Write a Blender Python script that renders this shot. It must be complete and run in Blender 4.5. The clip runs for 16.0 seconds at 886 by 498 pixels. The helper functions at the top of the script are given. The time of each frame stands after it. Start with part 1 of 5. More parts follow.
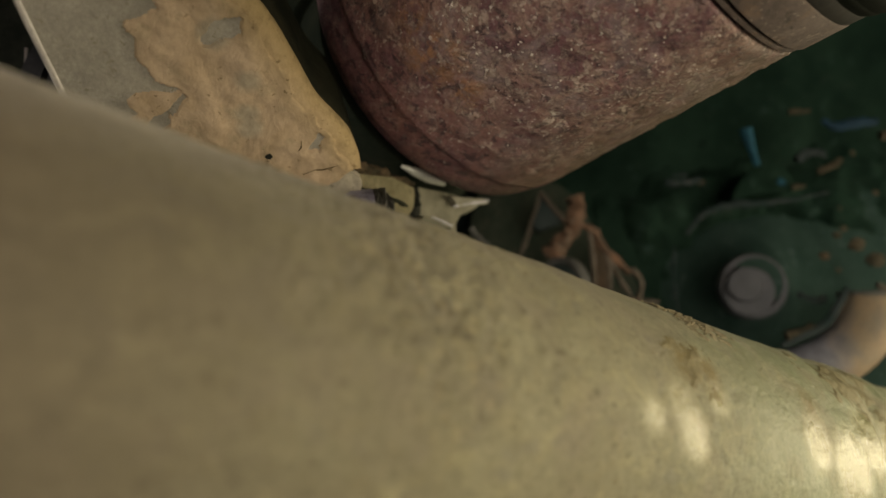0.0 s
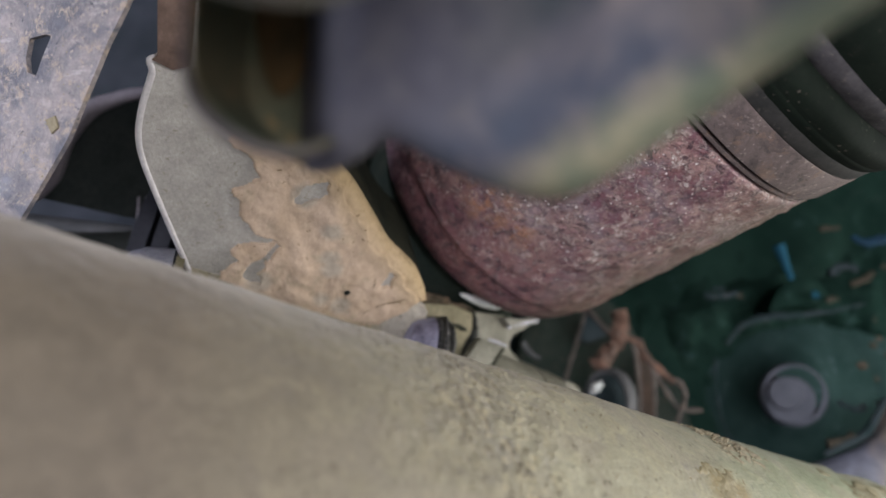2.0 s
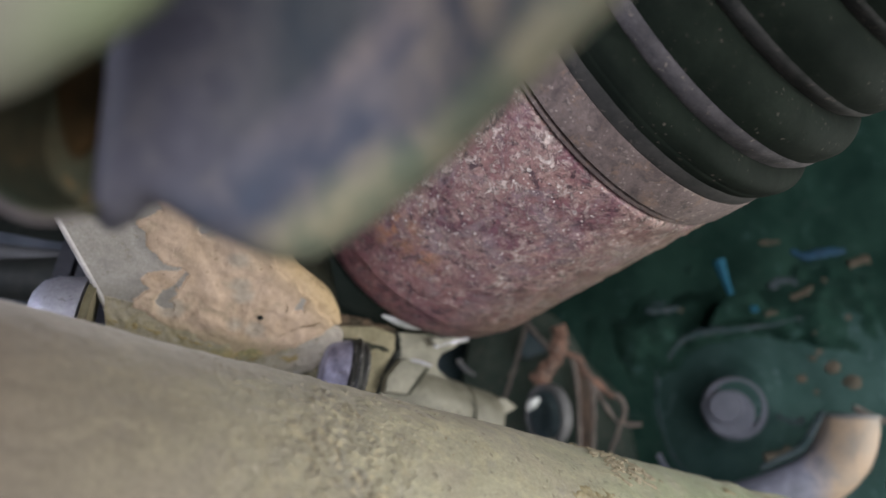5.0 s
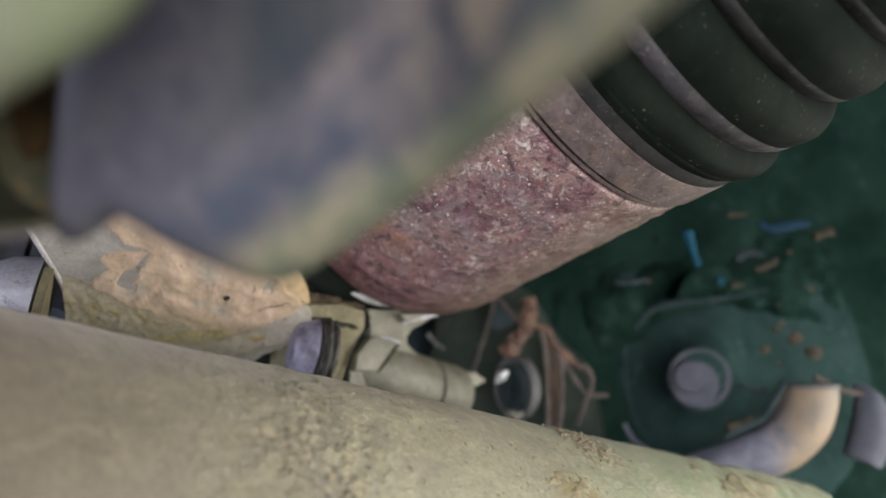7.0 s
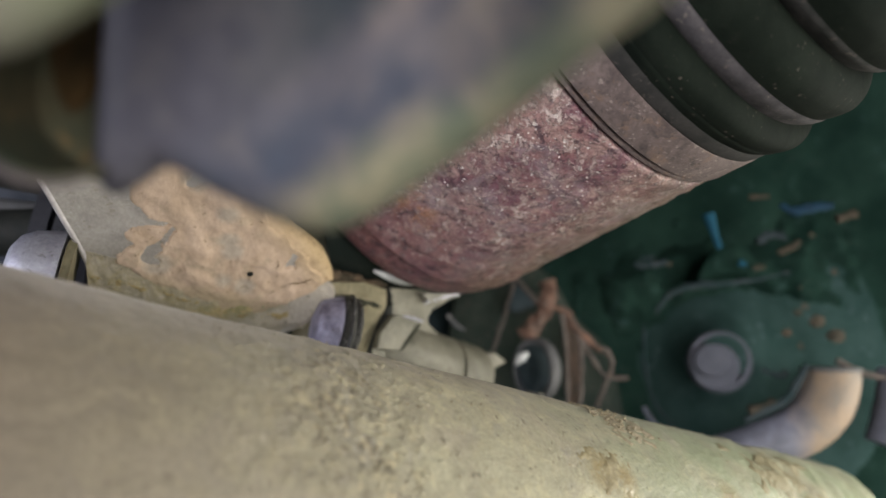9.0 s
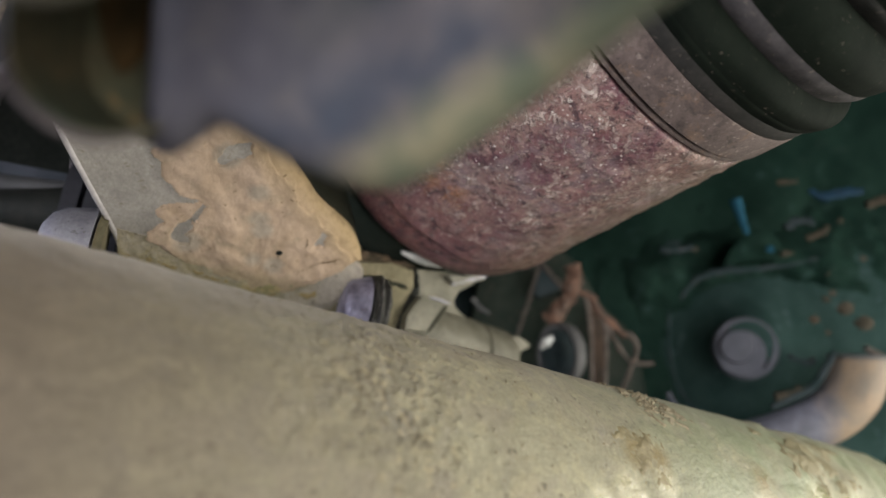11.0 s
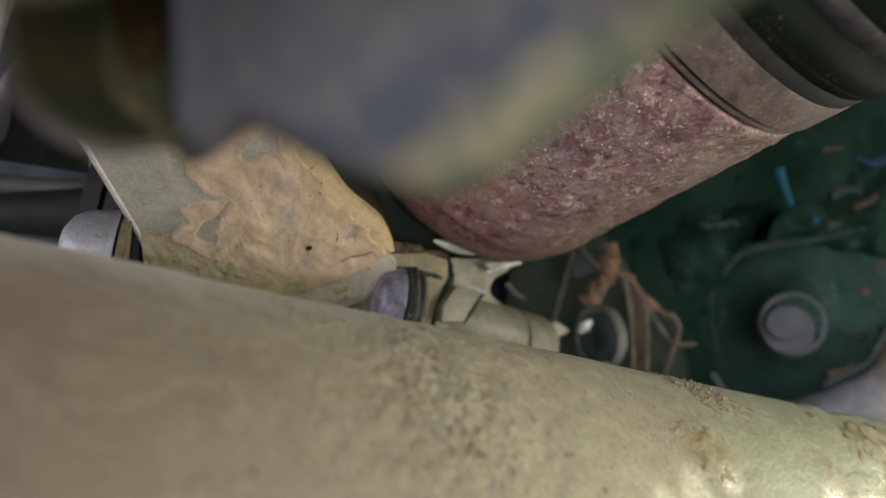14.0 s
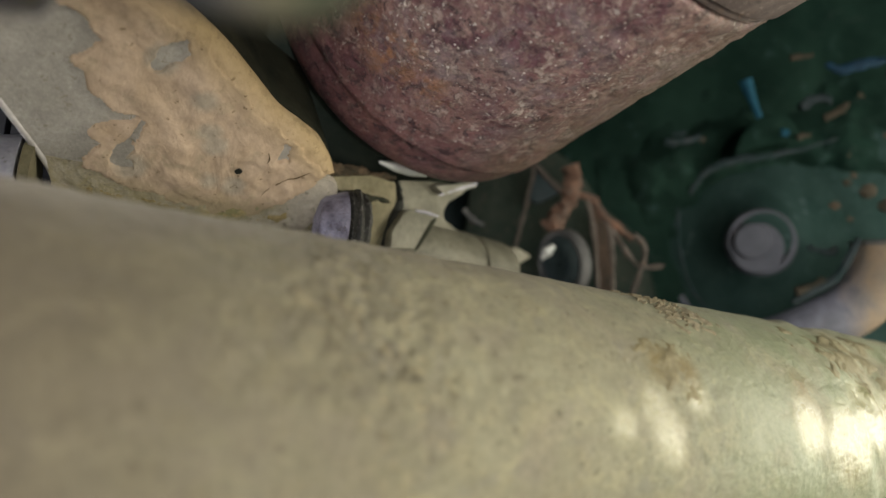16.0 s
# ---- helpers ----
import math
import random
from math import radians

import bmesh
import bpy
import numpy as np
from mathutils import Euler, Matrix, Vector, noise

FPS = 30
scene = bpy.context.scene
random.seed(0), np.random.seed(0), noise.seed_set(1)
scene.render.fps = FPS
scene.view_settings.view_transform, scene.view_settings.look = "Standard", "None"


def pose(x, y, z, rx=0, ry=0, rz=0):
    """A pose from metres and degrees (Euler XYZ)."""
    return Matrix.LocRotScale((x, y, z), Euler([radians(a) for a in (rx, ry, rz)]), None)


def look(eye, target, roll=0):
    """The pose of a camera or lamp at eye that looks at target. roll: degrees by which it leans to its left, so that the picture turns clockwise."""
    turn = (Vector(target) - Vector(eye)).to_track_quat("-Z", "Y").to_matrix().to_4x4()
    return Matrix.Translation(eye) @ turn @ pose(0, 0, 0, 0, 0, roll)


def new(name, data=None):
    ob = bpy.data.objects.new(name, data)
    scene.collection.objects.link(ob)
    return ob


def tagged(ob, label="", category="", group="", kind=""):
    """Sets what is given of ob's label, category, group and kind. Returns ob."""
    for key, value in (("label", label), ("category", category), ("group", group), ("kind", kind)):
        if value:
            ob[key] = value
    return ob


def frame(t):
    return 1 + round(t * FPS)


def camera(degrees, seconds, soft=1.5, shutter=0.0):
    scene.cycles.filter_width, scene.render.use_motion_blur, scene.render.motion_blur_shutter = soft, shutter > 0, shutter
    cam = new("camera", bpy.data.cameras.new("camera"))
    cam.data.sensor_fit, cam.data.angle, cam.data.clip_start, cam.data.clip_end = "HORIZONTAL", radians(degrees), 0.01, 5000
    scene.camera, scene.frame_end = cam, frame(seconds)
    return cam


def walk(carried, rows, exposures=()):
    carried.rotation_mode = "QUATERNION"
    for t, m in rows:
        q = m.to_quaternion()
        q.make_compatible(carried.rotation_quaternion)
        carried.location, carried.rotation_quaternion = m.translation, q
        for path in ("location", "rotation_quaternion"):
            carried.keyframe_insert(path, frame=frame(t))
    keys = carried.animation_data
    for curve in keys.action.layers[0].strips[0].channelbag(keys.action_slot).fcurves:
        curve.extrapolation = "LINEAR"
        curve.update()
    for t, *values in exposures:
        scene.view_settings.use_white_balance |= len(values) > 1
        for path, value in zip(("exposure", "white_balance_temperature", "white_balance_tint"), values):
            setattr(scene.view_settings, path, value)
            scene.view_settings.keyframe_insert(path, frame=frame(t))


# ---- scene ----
cam = camera(59.6, 16.0)
PATH = [
    (0, (0.05, 0.157, 1.357), (-0.001, 2.148, 1.54), 1.4),
    (0.5, (0.253, -0.634, 1.739), (0.149, 1.337, 2.062), 1.5),
    (1, (0.451, -1.2, 1.84), (0.307, 0.76, 2.209), 1.4),
    (1.5, (0.099, -1.242, 1.726), (-0.056, 0.715, 2.108), 1.5),
    (2, (-0.098, -1.304, 1.863), (-0.268, 0.651, 2.252), 1.5),
    (2.5, (-0.085, -1.468, 2.006), (-0.273, 0.481, 2.411), 1.4),
    (3, (-0.044, -1.691, 2.107), (-0.249, 0.254, 2.527), 1.5),
    (3.5, (0.278, -1.926, 2.337), (0.063, 0.013, 2.776), 1.4),
    (4, (0.302, -1.852, 2.152), (0.076, 0.083, 2.603), 1.5),
    (4.5, (0.636, -1.864, 2.114), (0.408, 0.068, 2.579), 1.6),
    (5, (1.499, -1.473, 2.187), (1.297, 0.477, 2.581), 1.1),
    (5.2, (1.604, -1.278, 2.285), (1.427, 0.682, 2.644), 0.8),
    (7.5, (1.294, -1.331, 2.597), (1.188, 0.647, 2.873), 0.8),
    (8, (1.254, -1.295, 2.523), (1.145, 0.683, 2.794), 0.9),
    (8.5, (1.139, -1.228, 2.412), (1.02, 0.75, 2.684), 0.9),
    (9, (1.061, -1.19, 2.37), (0.938, 0.79, 2.63), 1.0),
    (9.5, (1.01, -1.175, 2.345), (0.879, 0.805, 2.599), 1.1),
    (12, (0.724, -1.098, 2.147), (0.561, 0.882, 2.378), 1.6),
    (12.5, (0.664, -1.126, 2.215), (0.501, 0.852, 2.462), 1.4),
    (13, (0.503, -0.852, 2.153), (0.313, 1.126, 2.384), 1.0),
    (13.5, (0.662, -0.999, 2.445), (0.449, 0.979, 2.652), 0.3),
    (14, (0.536, -0.642, 2.432), (0.328, 1.339, 2.61), -0.6),
    (14.5, (0.788, -0.735, 2.453), (0.584, 1.248, 2.621), -1.3),
    (15, (0.952, -0.564, 2.317), (0.753, 1.422, 2.45), -1.8),
    (15.5, (0.7, 0.034, 1.974), (0.521, 2.024, 2.068), -2.3),
    (16, (0.821, 0.275, 2.135), (0.675, 2.27, 2.169), -2.8),
]

# ---- lengths: one working unit is 16 mm; the eye floats a hand's width above the ground sheet ----
U, LIFT = 0.016, 0.24


def V(p):
    return Vector((p[0] * U, p[1] * U, p[2] * U + LIFT))


walk(cam, [(t, look(V(eye), V(target), roll)) for t, eye, target, roll in PATH],
     exposures=[(0.0, -0.8, 9300, 4), (0.5, -0.1, 6550, 13), (1.2, 0.13, 6100, 15), (3.0, 0.1, 6100, 13), (5.0, 0.25, 6100, 13),
                (7.5, 0.3, 6350, 12), (9.5, 0.2, 6500, 11), (12.5, -0.07, 6700, 9), (15.0, -0.1, 6900, 6), (16.0, -0.16, 7000, 6)])
cam.data.dof.use_dof = True
cam.data.dof.focus_distance = 0.156
cam.data.dof.aperture_fstop = 9.6

# ---- light ----
world = bpy.data.worlds.new("world")
scene.world = world
world.use_nodes = True
wn = world.node_tree.nodes
sky = wn.new("ShaderNodeTexSky")
sky.sky_type, sky.sun_disc = "NISHITA", False
sky.sun_elevation, sky.sun_rotation = radians(40), radians(200)
wn["Background"].inputs[1].default_value = 0.15
world.node_tree.links.new(sky.outputs[0], wn["Background"].inputs[0])


def area_lamp(name, at, to, size, watts, colour, spread=180):
    data = bpy.data.lights.new(name, "AREA")
    data.shape, data.size, data.energy, data.color, data.spread = "DISK", size * U, watts, colour, radians(spread)
    ob = new(name, data)
    ob.matrix_world = look(V(at), V(to))
    return ob


area_lamp("daylight_opening", (-34, -4, 5), (-4, 9, 4), 18, 2.25, (0.86, 0.88, 1.0))
area_lamp("daylight_front", (13, -32, 2), (-1, 10, 3), 30, 5.6, (1.0, 0.985, 0.95))
area_lamp("work_lamp", (20, 12.5, 0.0), (5.0, 11.3, -0.8), 8, 0.38, (1.0, 0.96, 0.84), 105)


# ---- materials ----
class Mat:
    """A node material with a few shortcuts."""

    def __init__(self, name, rough=0.6, metal=0.0):
        self.m = bpy.data.materials.new(name)
        self.m.use_nodes = True
        self.nt = self.m.node_tree
        self.b = self.nt.nodes["Principled BSDF"]
        self.b.inputs["Roughness"].default_value = rough
        self.b.inputs["Metallic"].default_value = metal
        self.co = self.nt.nodes.new("ShaderNodeTexCoord").outputs["Object"]

    def link(self, a, b):
        self.nt.links.new(a, b)

    def noise(self, mm, detail=4.0, rough=0.6, warp=0.0, stretch=None):
        """Noise whose features are about mm millimetres wide."""
        n = self.nt.nodes.new("ShaderNodeTexNoise")
        n.inputs["Scale"].default_value = 1000.0 / mm
        n.inputs["Detail"].default_value, n.inputs["Roughness"].default_value = detail, rough
        n.inputs["Distortion"].default_value = warp
        src = self.co
        if stretch:
            mp = self.nt.nodes.new("ShaderNodeMapping")
            mp.inputs["Scale"].default_value = stretch
            self.link(src, mp.inputs[0])
            src = mp.outputs[0]
        self.link(src, n.inputs["Vector"])
        return n.outputs["Fac"]

    def cells(self, mm):
        n = self.nt.nodes.new("ShaderNodeTexVoronoi")
        n.inputs["Scale"].default_value = 1000.0 / mm
        self.link(self.co, n.inputs["Vector"])
        return n.outputs["Distance"]

    def chips(self, mm, share):
        """1 in a share of irregular cells about mm millimetres wide."""
        n = self.nt.nodes.new("ShaderNodeTexVoronoi")
        n.inputs["Scale"].default_value = 1000.0 / mm
        warp = self.nt.nodes.new("ShaderNodeVectorMath")
        warp.operation = "MULTIPLY_ADD"
        near = self.nt.nodes.new("ShaderNodeTexNoise")
        near.inputs["Scale"].default_value = 1000.0 / mm
        self.link(self.co, near.inputs["Vector"])
        self.link(near.outputs["Color"], warp.inputs[0])
        warp.inputs[1].default_value = (mm * 0.0011,) * 3
        self.link(self.co, warp.inputs[2])
        self.link(warp.outputs[0], n.inputs["Vector"])
        split = self.nt.nodes.new("ShaderNodeSeparateColor")
        self.link(n.outputs["Color"], split.inputs[0])
        return self.ramp(split.outputs[0], 1 - share, 1 - share + 0.08)

    def ramp(self, fac, a, b, lo=(0, 0, 0), hi=(1, 1, 1)):
        if a > b:
            a, b, lo, hi = b, a, hi, lo
        r = self.nt.nodes.new("ShaderNodeValToRGB")
        e = r.color_ramp.elements
        e[0].position, e[1].position = a, b
        e[0].color, e[1].color = (*lo, 1), (*hi, 1)
        self.link(fac, r.inputs[0])
        return r.outputs[0]

    def mix(self, fac, a, b, mode="MIX"):
        x = self.nt.nodes.new("ShaderNodeMix")
        x.data_type, x.blend_type = "RGBA", mode
        for socket, value in ((x.inputs[0], fac), (x.inputs[6], a), (x.inputs[7], b)):
            if isinstance(value, (int, float)):
                socket.default_value = value
            elif isinstance(value, tuple):
                socket.default_value = (*value, 1)
            else:
                self.link(value, socket)
        return x.outputs[2]

    def calc(self, op, a, b=0.0):
        x = self.nt.nodes.new("ShaderNodeMath")
        x.operation = op
        for socket, value in zip(x.inputs, (a, b)):
            if isinstance(value, (int, float)):
                socket.default_value = value
            else:
                self.link(value, socket)
        return x.outputs[0]

    def near(self, p, radius, soft):
        """1 within radius (units) of the point p, fading to 0 over soft."""
        d = self.nt.nodes.new("ShaderNodeVectorMath")
        d.operation = "DISTANCE"
        self.link(self.co, d.inputs[0])
        d.inputs[1].default_value = V(p)
        r = self.nt.nodes.new("ShaderNodeMapRange")
        self.link(d.outputs["Value"], r.inputs[0])
        for i, value in enumerate(((radius + soft) * U, radius * U, 0.0, 1.0)):
            r.inputs[i + 1].default_value = value
        return r.outputs[0]

    def along(self, p, way, a, b):
        """0 to 1 between the stations a and b (units) on the line from p."""
        way = Vector(way).normalized()
        x = self.nt.nodes.new("ShaderNodeVectorMath")
        x.operation = "DOT_PRODUCT"
        self.link(self.co, x.inputs[0])
        x.inputs[1].default_value = way
        base = V(p).dot(way)
        r = self.nt.nodes.new("ShaderNodeMapRange")
        self.link(x.outputs["Value"], r.inputs[0])
        for i, value in enumerate((base + a * U, base + b * U, 0.0, 1.0)):
            r.inputs[i + 1].default_value = value
        return r.outputs[0]

    def bump(self, height, mm, strength=1.0):
        n = self.nt.nodes.new("ShaderNodeBump")
        n.inputs["Distance"].default_value, n.inputs["Strength"].default_value = mm / 1000, strength
        self.link(height, n.inputs["Height"])
        if self.b.inputs["Normal"].is_linked:
            self.link(self.b.inputs["Normal"].links[0].from_socket, n.inputs["Normal"])
        self.link(n.outputs[0], self.b.inputs["Normal"])
        return self

    def colour(self, c):
        if isinstance(c, tuple):
            self.b.inputs["Base Color"].default_value = (*c, 1)
        else:
            self.link(c, self.b.inputs["Base Color"])
        return self

    def rough(self, c):
        self.link(c, self.b.inputs["Roughness"])
        return self


def mottled(name, dark, light, rough=0.7, metal=0.0, mm=12, grain=1.2, depth=0.15, spots=None, sheen=0.5):
    """A worn surface: two tones in patches, fine grain, a few spots of a third tone."""
    m = Mat(name, rough, metal)
    c = m.mix(m.ramp(m.noise(mm, 6, 0.65), 0.35, 0.68), dark, light)
    fine = m.noise(grain, 5, 0.7)
    c = m.mix(0.45, c, m.ramp(fine, 0.25, 0.8, (0.25, 0.25, 0.25), (1, 1, 1)), "MULTIPLY")
    if spots:
        c = m.mix(m.ramp(m.noise(mm * 0.35, 4, 0.7, 0.5), 0.6, 0.68), c, spots)
    m.b.inputs["Specular IOR Level"].default_value = sheen
    m.colour(c)
    m.rough(m.calc("ADD", rough - 0.12, m.calc("MULTIPLY", m.noise(mm * 0.4), 0.25)))
    return m.bump(m.noise(grain * 3.5, 5, 0.65, 0.3), depth * 2.2, 0.6).bump(fine, depth).m


TUBE_P, TUBE_D = Vector((-1.191, 7.5, 0.632)), Vector((1.241, 1.0, -0.312)).normalized()
AXLE_P, AXLE_D = Vector((2.536, 10.0, 7.116)), Vector((0.68309, -0.66157, 0.30937)).normalized()


def mud_tube_material():
    m = Mat("dusty_tube", 0.75)
    # extra sheen to the left stands in for backlight on the upper edge
    m.link(m.calc("ADD", 0.07, m.calc("MULTIPLY", 0.25, m.along(TUBE_P, TUBE_D, 1.5, -2.5))), m.b.inputs["Sheen Weight"])
    m.b.inputs["Sheen Roughness"].default_value = 0.45
    m.b.inputs["Sheen Tint"].default_value = (1.0, 0.92, 0.86, 1)
    big, mid, fine = m.noise(22, 5, 0.6), m.noise(5, 6, 0.7, 0.4), m.noise(0.9, 5, 0.75)
    c = m.mix(m.ramp(big, 0.35, 0.65), (0.222, 0.197, 0.128), (0.27, 0.249, 0.164))
    c = m.mix(m.calc("MULTIPLY", 0.8, m.ramp(mid, 0.5, 0.72)), c, (0.3, 0.257, 0.15))
    c = m.mix(m.calc("MULTIPLY", 0.7, m.ramp(m.noise(9, 5, 0.6, 0.6), 0.56, 0.72)), c, (0.185, 0.168, 0.14))
    smear = m.noise(7, 5, 0.65, 1.2, (0.5, 1.0, 1.4))
    c = m.mix(m.calc("MULTIPLY", 0.8, m.ramp(smear, 0.54, 0.64)), c, (0.335, 0.302, 0.185))
    c = m.mix(m.calc("MULTIPLY", 0.4, m.ramp(smear, 0.45, 0.34)), c, (0.165, 0.14, 0.092))
    c = m.mix(m.calc("MULTIPLY", 0.5, m.ramp(m.noise(13, 4, 0.6, 0.5), 0.5, 0.62)), c, (0.24, 0.205, 0.15))
    c = m.mix(m.calc("MULTIPLY", 0.75, m.ramp(m.noise(1.9, 3, 0.5), 0.64, 0.7)), c, (0.1, 0.08, 0.05))
    c = m.mix(m.calc("MULTIPLY", 0.6, m.ramp(m.noise(1.5, 2, 0.5), 0.68, 0.76)), c, (0.42, 0.37, 0.27))
    cake = m.calc("MAXIMUM", m.near((-0.4, 6.42, 1.95), 0.3, 0.7), m.calc("MAXIMUM", m.near((-0.15, 6.3, 1.55), 0.3, 0.6), m.near((0.05, 6.25, 1.1), 0.2, 0.6)))
    lump = m.noise(2.3, 4, 0.6, 0.8)
    c = m.mix(m.calc("MULTIPLY", 0.3, m.calc("MULTIPLY", cake, m.ramp(lump, 0.46, 0.39))), c, (0.13, 0.105, 0.065))
    c = m.mix(m.calc("MULTIPLY", 0.5, m.calc("MULTIPLY", cake, m.ramp(lump, 0.55, 0.65))), c, (0.35, 0.3, 0.18))
    pits = m.calc("MULTIPLY", m.calc("MAXIMUM", m.chips(0.8, 0.18), m.chips(0.45, 0.16)), m.calc("MULTIPLY", cake, m.ramp(m.noise(6, 4, 0.6), 0.42, 0.56)))
    c = m.mix(m.calc("MULTIPLY", m.calc("MULTIPLY", cake, 0.55), m.chips(1.1, 0.16)), c, (0.4, 0.33, 0.19))
    c = m.mix(m.calc("MULTIPLY", 0.8, pits), c, (0.09, 0.067, 0.035))
    # browner mud that also carries the light's falloff to the left
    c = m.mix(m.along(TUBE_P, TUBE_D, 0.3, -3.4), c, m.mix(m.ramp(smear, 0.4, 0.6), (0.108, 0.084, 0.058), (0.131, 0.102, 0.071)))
    bare = m.calc("MULTIPLY", m.along(TUBE_P, TUBE_D, 2.0, 5.6), m.ramp(m.noise(14, 5, 0.6), 0.3, 0.55))
    c = m.mix(m.calc("MULTIPLY", bare, 0.8), c, (0.2, 0.235, 0.135))
    rub = None
    for p, r in (((2.28, 8.06, 0.62), 0.06), ((2.36, 8.07, 0.42), 0.08), ((2.42, 8.08, 0.25), 0.1), ((2.85, 8.5, 0.6), 0.03), ((1.9, 7.7, 0.5), 0.03), ((4.4, 9.7, 0.0), 0.2), ((5.04, 10.19, -0.33), 0.35), ((5.5, 10.68, -0.09), 0.3), ((6.2, 11.2, -0.5), 0.5)):
        spot = m.near(p, r, 0.4)
        rub = spot if rub is None else m.calc("MAXIMUM", rub, spot)
    rub = m.ramp(m.calc("MULTIPLY", rub, m.calc("ADD", 0.3, m.noise(3, 6, 0.75, 0.8))), 0.3, 0.72)
    c = m.mix(m.calc("MULTIPLY", rub, 0.6), c, (0.34, 0.31, 0.16))
    stain = m.calc("MAXIMUM", m.near((2.41, 8.42, 0.98), 0.1, 0.2), m.calc("MAXIMUM", m.near((2.68, 8.62, 0.86), 0.1, 0.2), m.near((4.38, 9.95, 0.42), 0.05, 0.3)))
    c = m.mix(m.calc("MULTIPLY", stain, m.ramp(m.noise(4, 5, 0.7, 0.6), 0.36, 0.52)), c, (0.19, 0.145, 0.06))
    m.colour(m.mix(0.6, c, m.ramp(fine, 0.25, 0.75, (0.35, 0.35, 0.35), (1.1, 1.1, 1.1)), "MULTIPLY"))
    gloss = m.calc("MAXIMUM", rub, m.calc("MULTIPLY", bare, 0.5))
    m.rough(m.calc("SUBTRACT", 0.74, m.calc("MULTIPLY", gloss, 0.47)))
    return m.bump(mid, 0.4, 0.7).bump(smear, 0.18, 0.6).bump(m.noise(3.5, 4, 0.55, 0.6, (0.35, 0.6, 1.6)), 0.3, 0.7).bump(m.noise(3.2, 5, 0.6, 0.3), 0.28, 0.7).bump(m.noise(1.9, 3, 0.5), -0.3, 0.7).bump(m.calc("MULTIPLY", cake, lump), 0.8, 1.0).bump(pits, -0.8, 1.0).bump(fine, 0.14).m


def rust_material():
    m = Mat("flaking_rust", 0.62)
    big, mid, fine = m.noise(16, 5, 0.6), m.noise(4.5, 6, 0.7, 0.5), m.noise(1.1, 5, 0.8)
    c = m.mix(m.ramp(big, 0.36, 0.62), (0.155, 0.064, 0.086), (0.235, 0.105, 0.105))
    c = m.mix(m.ramp(mid, 0.52, 0.66), c, (0.07, 0.032, 0.042))
    body = m.along(AXLE_P, AXLE_D, -3.6, -2.2)
    pale = m.calc("MULTIPLY", m.ramp(m.noise(8, 7, 0.8, 0.3), 0.45, 0.6), body)
    c = m.mix(m.calc("MULTIPLY", pale, 0.75), c, (0.4, 0.265, 0.235))
    flake = m.calc("MULTIPLY", m.calc("MULTIPLY", m.calc("MAXIMUM", m.ramp(m.noise(2.5, 6, 0.75, 0.8), 0.53, 0.58), m.calc("MAXIMUM", m.chips(0.9, 0.05), m.chips(0.5, 0.08))), m.ramp(m.noise(5, 4, 0.7), 0.4, 0.54)), m.calc("ADD", 0.15, m.calc("MULTIPLY", body, m.ramp(big, 0.3, 0.6))))
    c = m.mix(m.calc("MULTIPLY", 0.9, m.ramp(m.noise(2.8, 5, 0.7, 0.4), 0.47, 0.4)), c, (0.05, 0.02, 0.03))
    c = m.mix(m.calc("MULTIPLY", 0.6, m.calc("MULTIPLY", body, m.ramp(m.noise(9, 5, 0.7, 0.6), 0.5, 0.62))), c, (0.27, 0.205, 0.23))
    c = m.mix(m.calc("MULTIPLY", 0.5, m.calc("MULTIPLY", body, m.ramp(m.noise(3.4, 6, 0.75, 0.4), 0.53, 0.61))), c, (0.44, 0.3, 0.265))
    c = m.mix(m.calc("MULTIPLY", flake, 0.9), c, (0.6, 0.475, 0.435))
    # specular sparkle of the flakes, put into the colour as pale chips
    glint = m.calc("MULTIPLY", m.calc("MAXIMUM", m.chips(0.42, 0.04), m.chips(0.7, 0.012)), m.calc("ADD", 0.25, m.calc("MULTIPLY", body, m.ramp(m.noise(7, 4, 0.7), 0.42, 0.56))))
    c = m.mix(glint, c, (0.82, 0.74, 0.7))
    # olive-brown dirt that also carries the shading towards the underside
    grime = m.calc("MULTIPLY", m.along(AXLE_P, (0.55, 0.25, -0.8), 1.7, 2.75), m.ramp(m.noise(6, 5, 0.7), 0.25, 0.55))
    c = m.mix(m.calc("MULTIPLY", grime, 0.8), c, (0.14, 0.105, 0.066))
    streak = m.calc("MULTIPLY", m.calc("MAXIMUM", m.near((-0.35, 9.79, 4.72), 0.15, 0.45), m.calc("MAXIMUM", m.near((0.03, 9.99, 4.32), 0.1, 0.35), m.near((-0.67, 9.7, 5.14), 0.05, 0.35))), m.ramp(m.noise(3.2, 5, 0.7), 0.45, 0.6))
    c = m.mix(m.calc("MULTIPLY", streak, 0.9), c, (0.4, 0.19, 0.1))
    m.colour(m.mix(0.6, c, m.ramp(fine, 0.3, 0.72, (0.3, 0.3, 0.3), (1.15, 1.15, 1.15)), "MULTIPLY"))
    m.rough(m.ramp(mid, 0.3, 0.8, (0.36, 0.36, 0.36), (0.66, 0.66, 0.66)))
    return m.bump(m.noise(4.5, 5, 0.65, 0.8), 0.9, 0.8).bump(m.noise(1.9, 4, 0.65, 0.8), 0.6, 0.9).bump(flake, 0.4, 0.9).bump(m.noise(1.2, 4, 0.65), 0.3, 0.8).bump(fine, 0.3).m


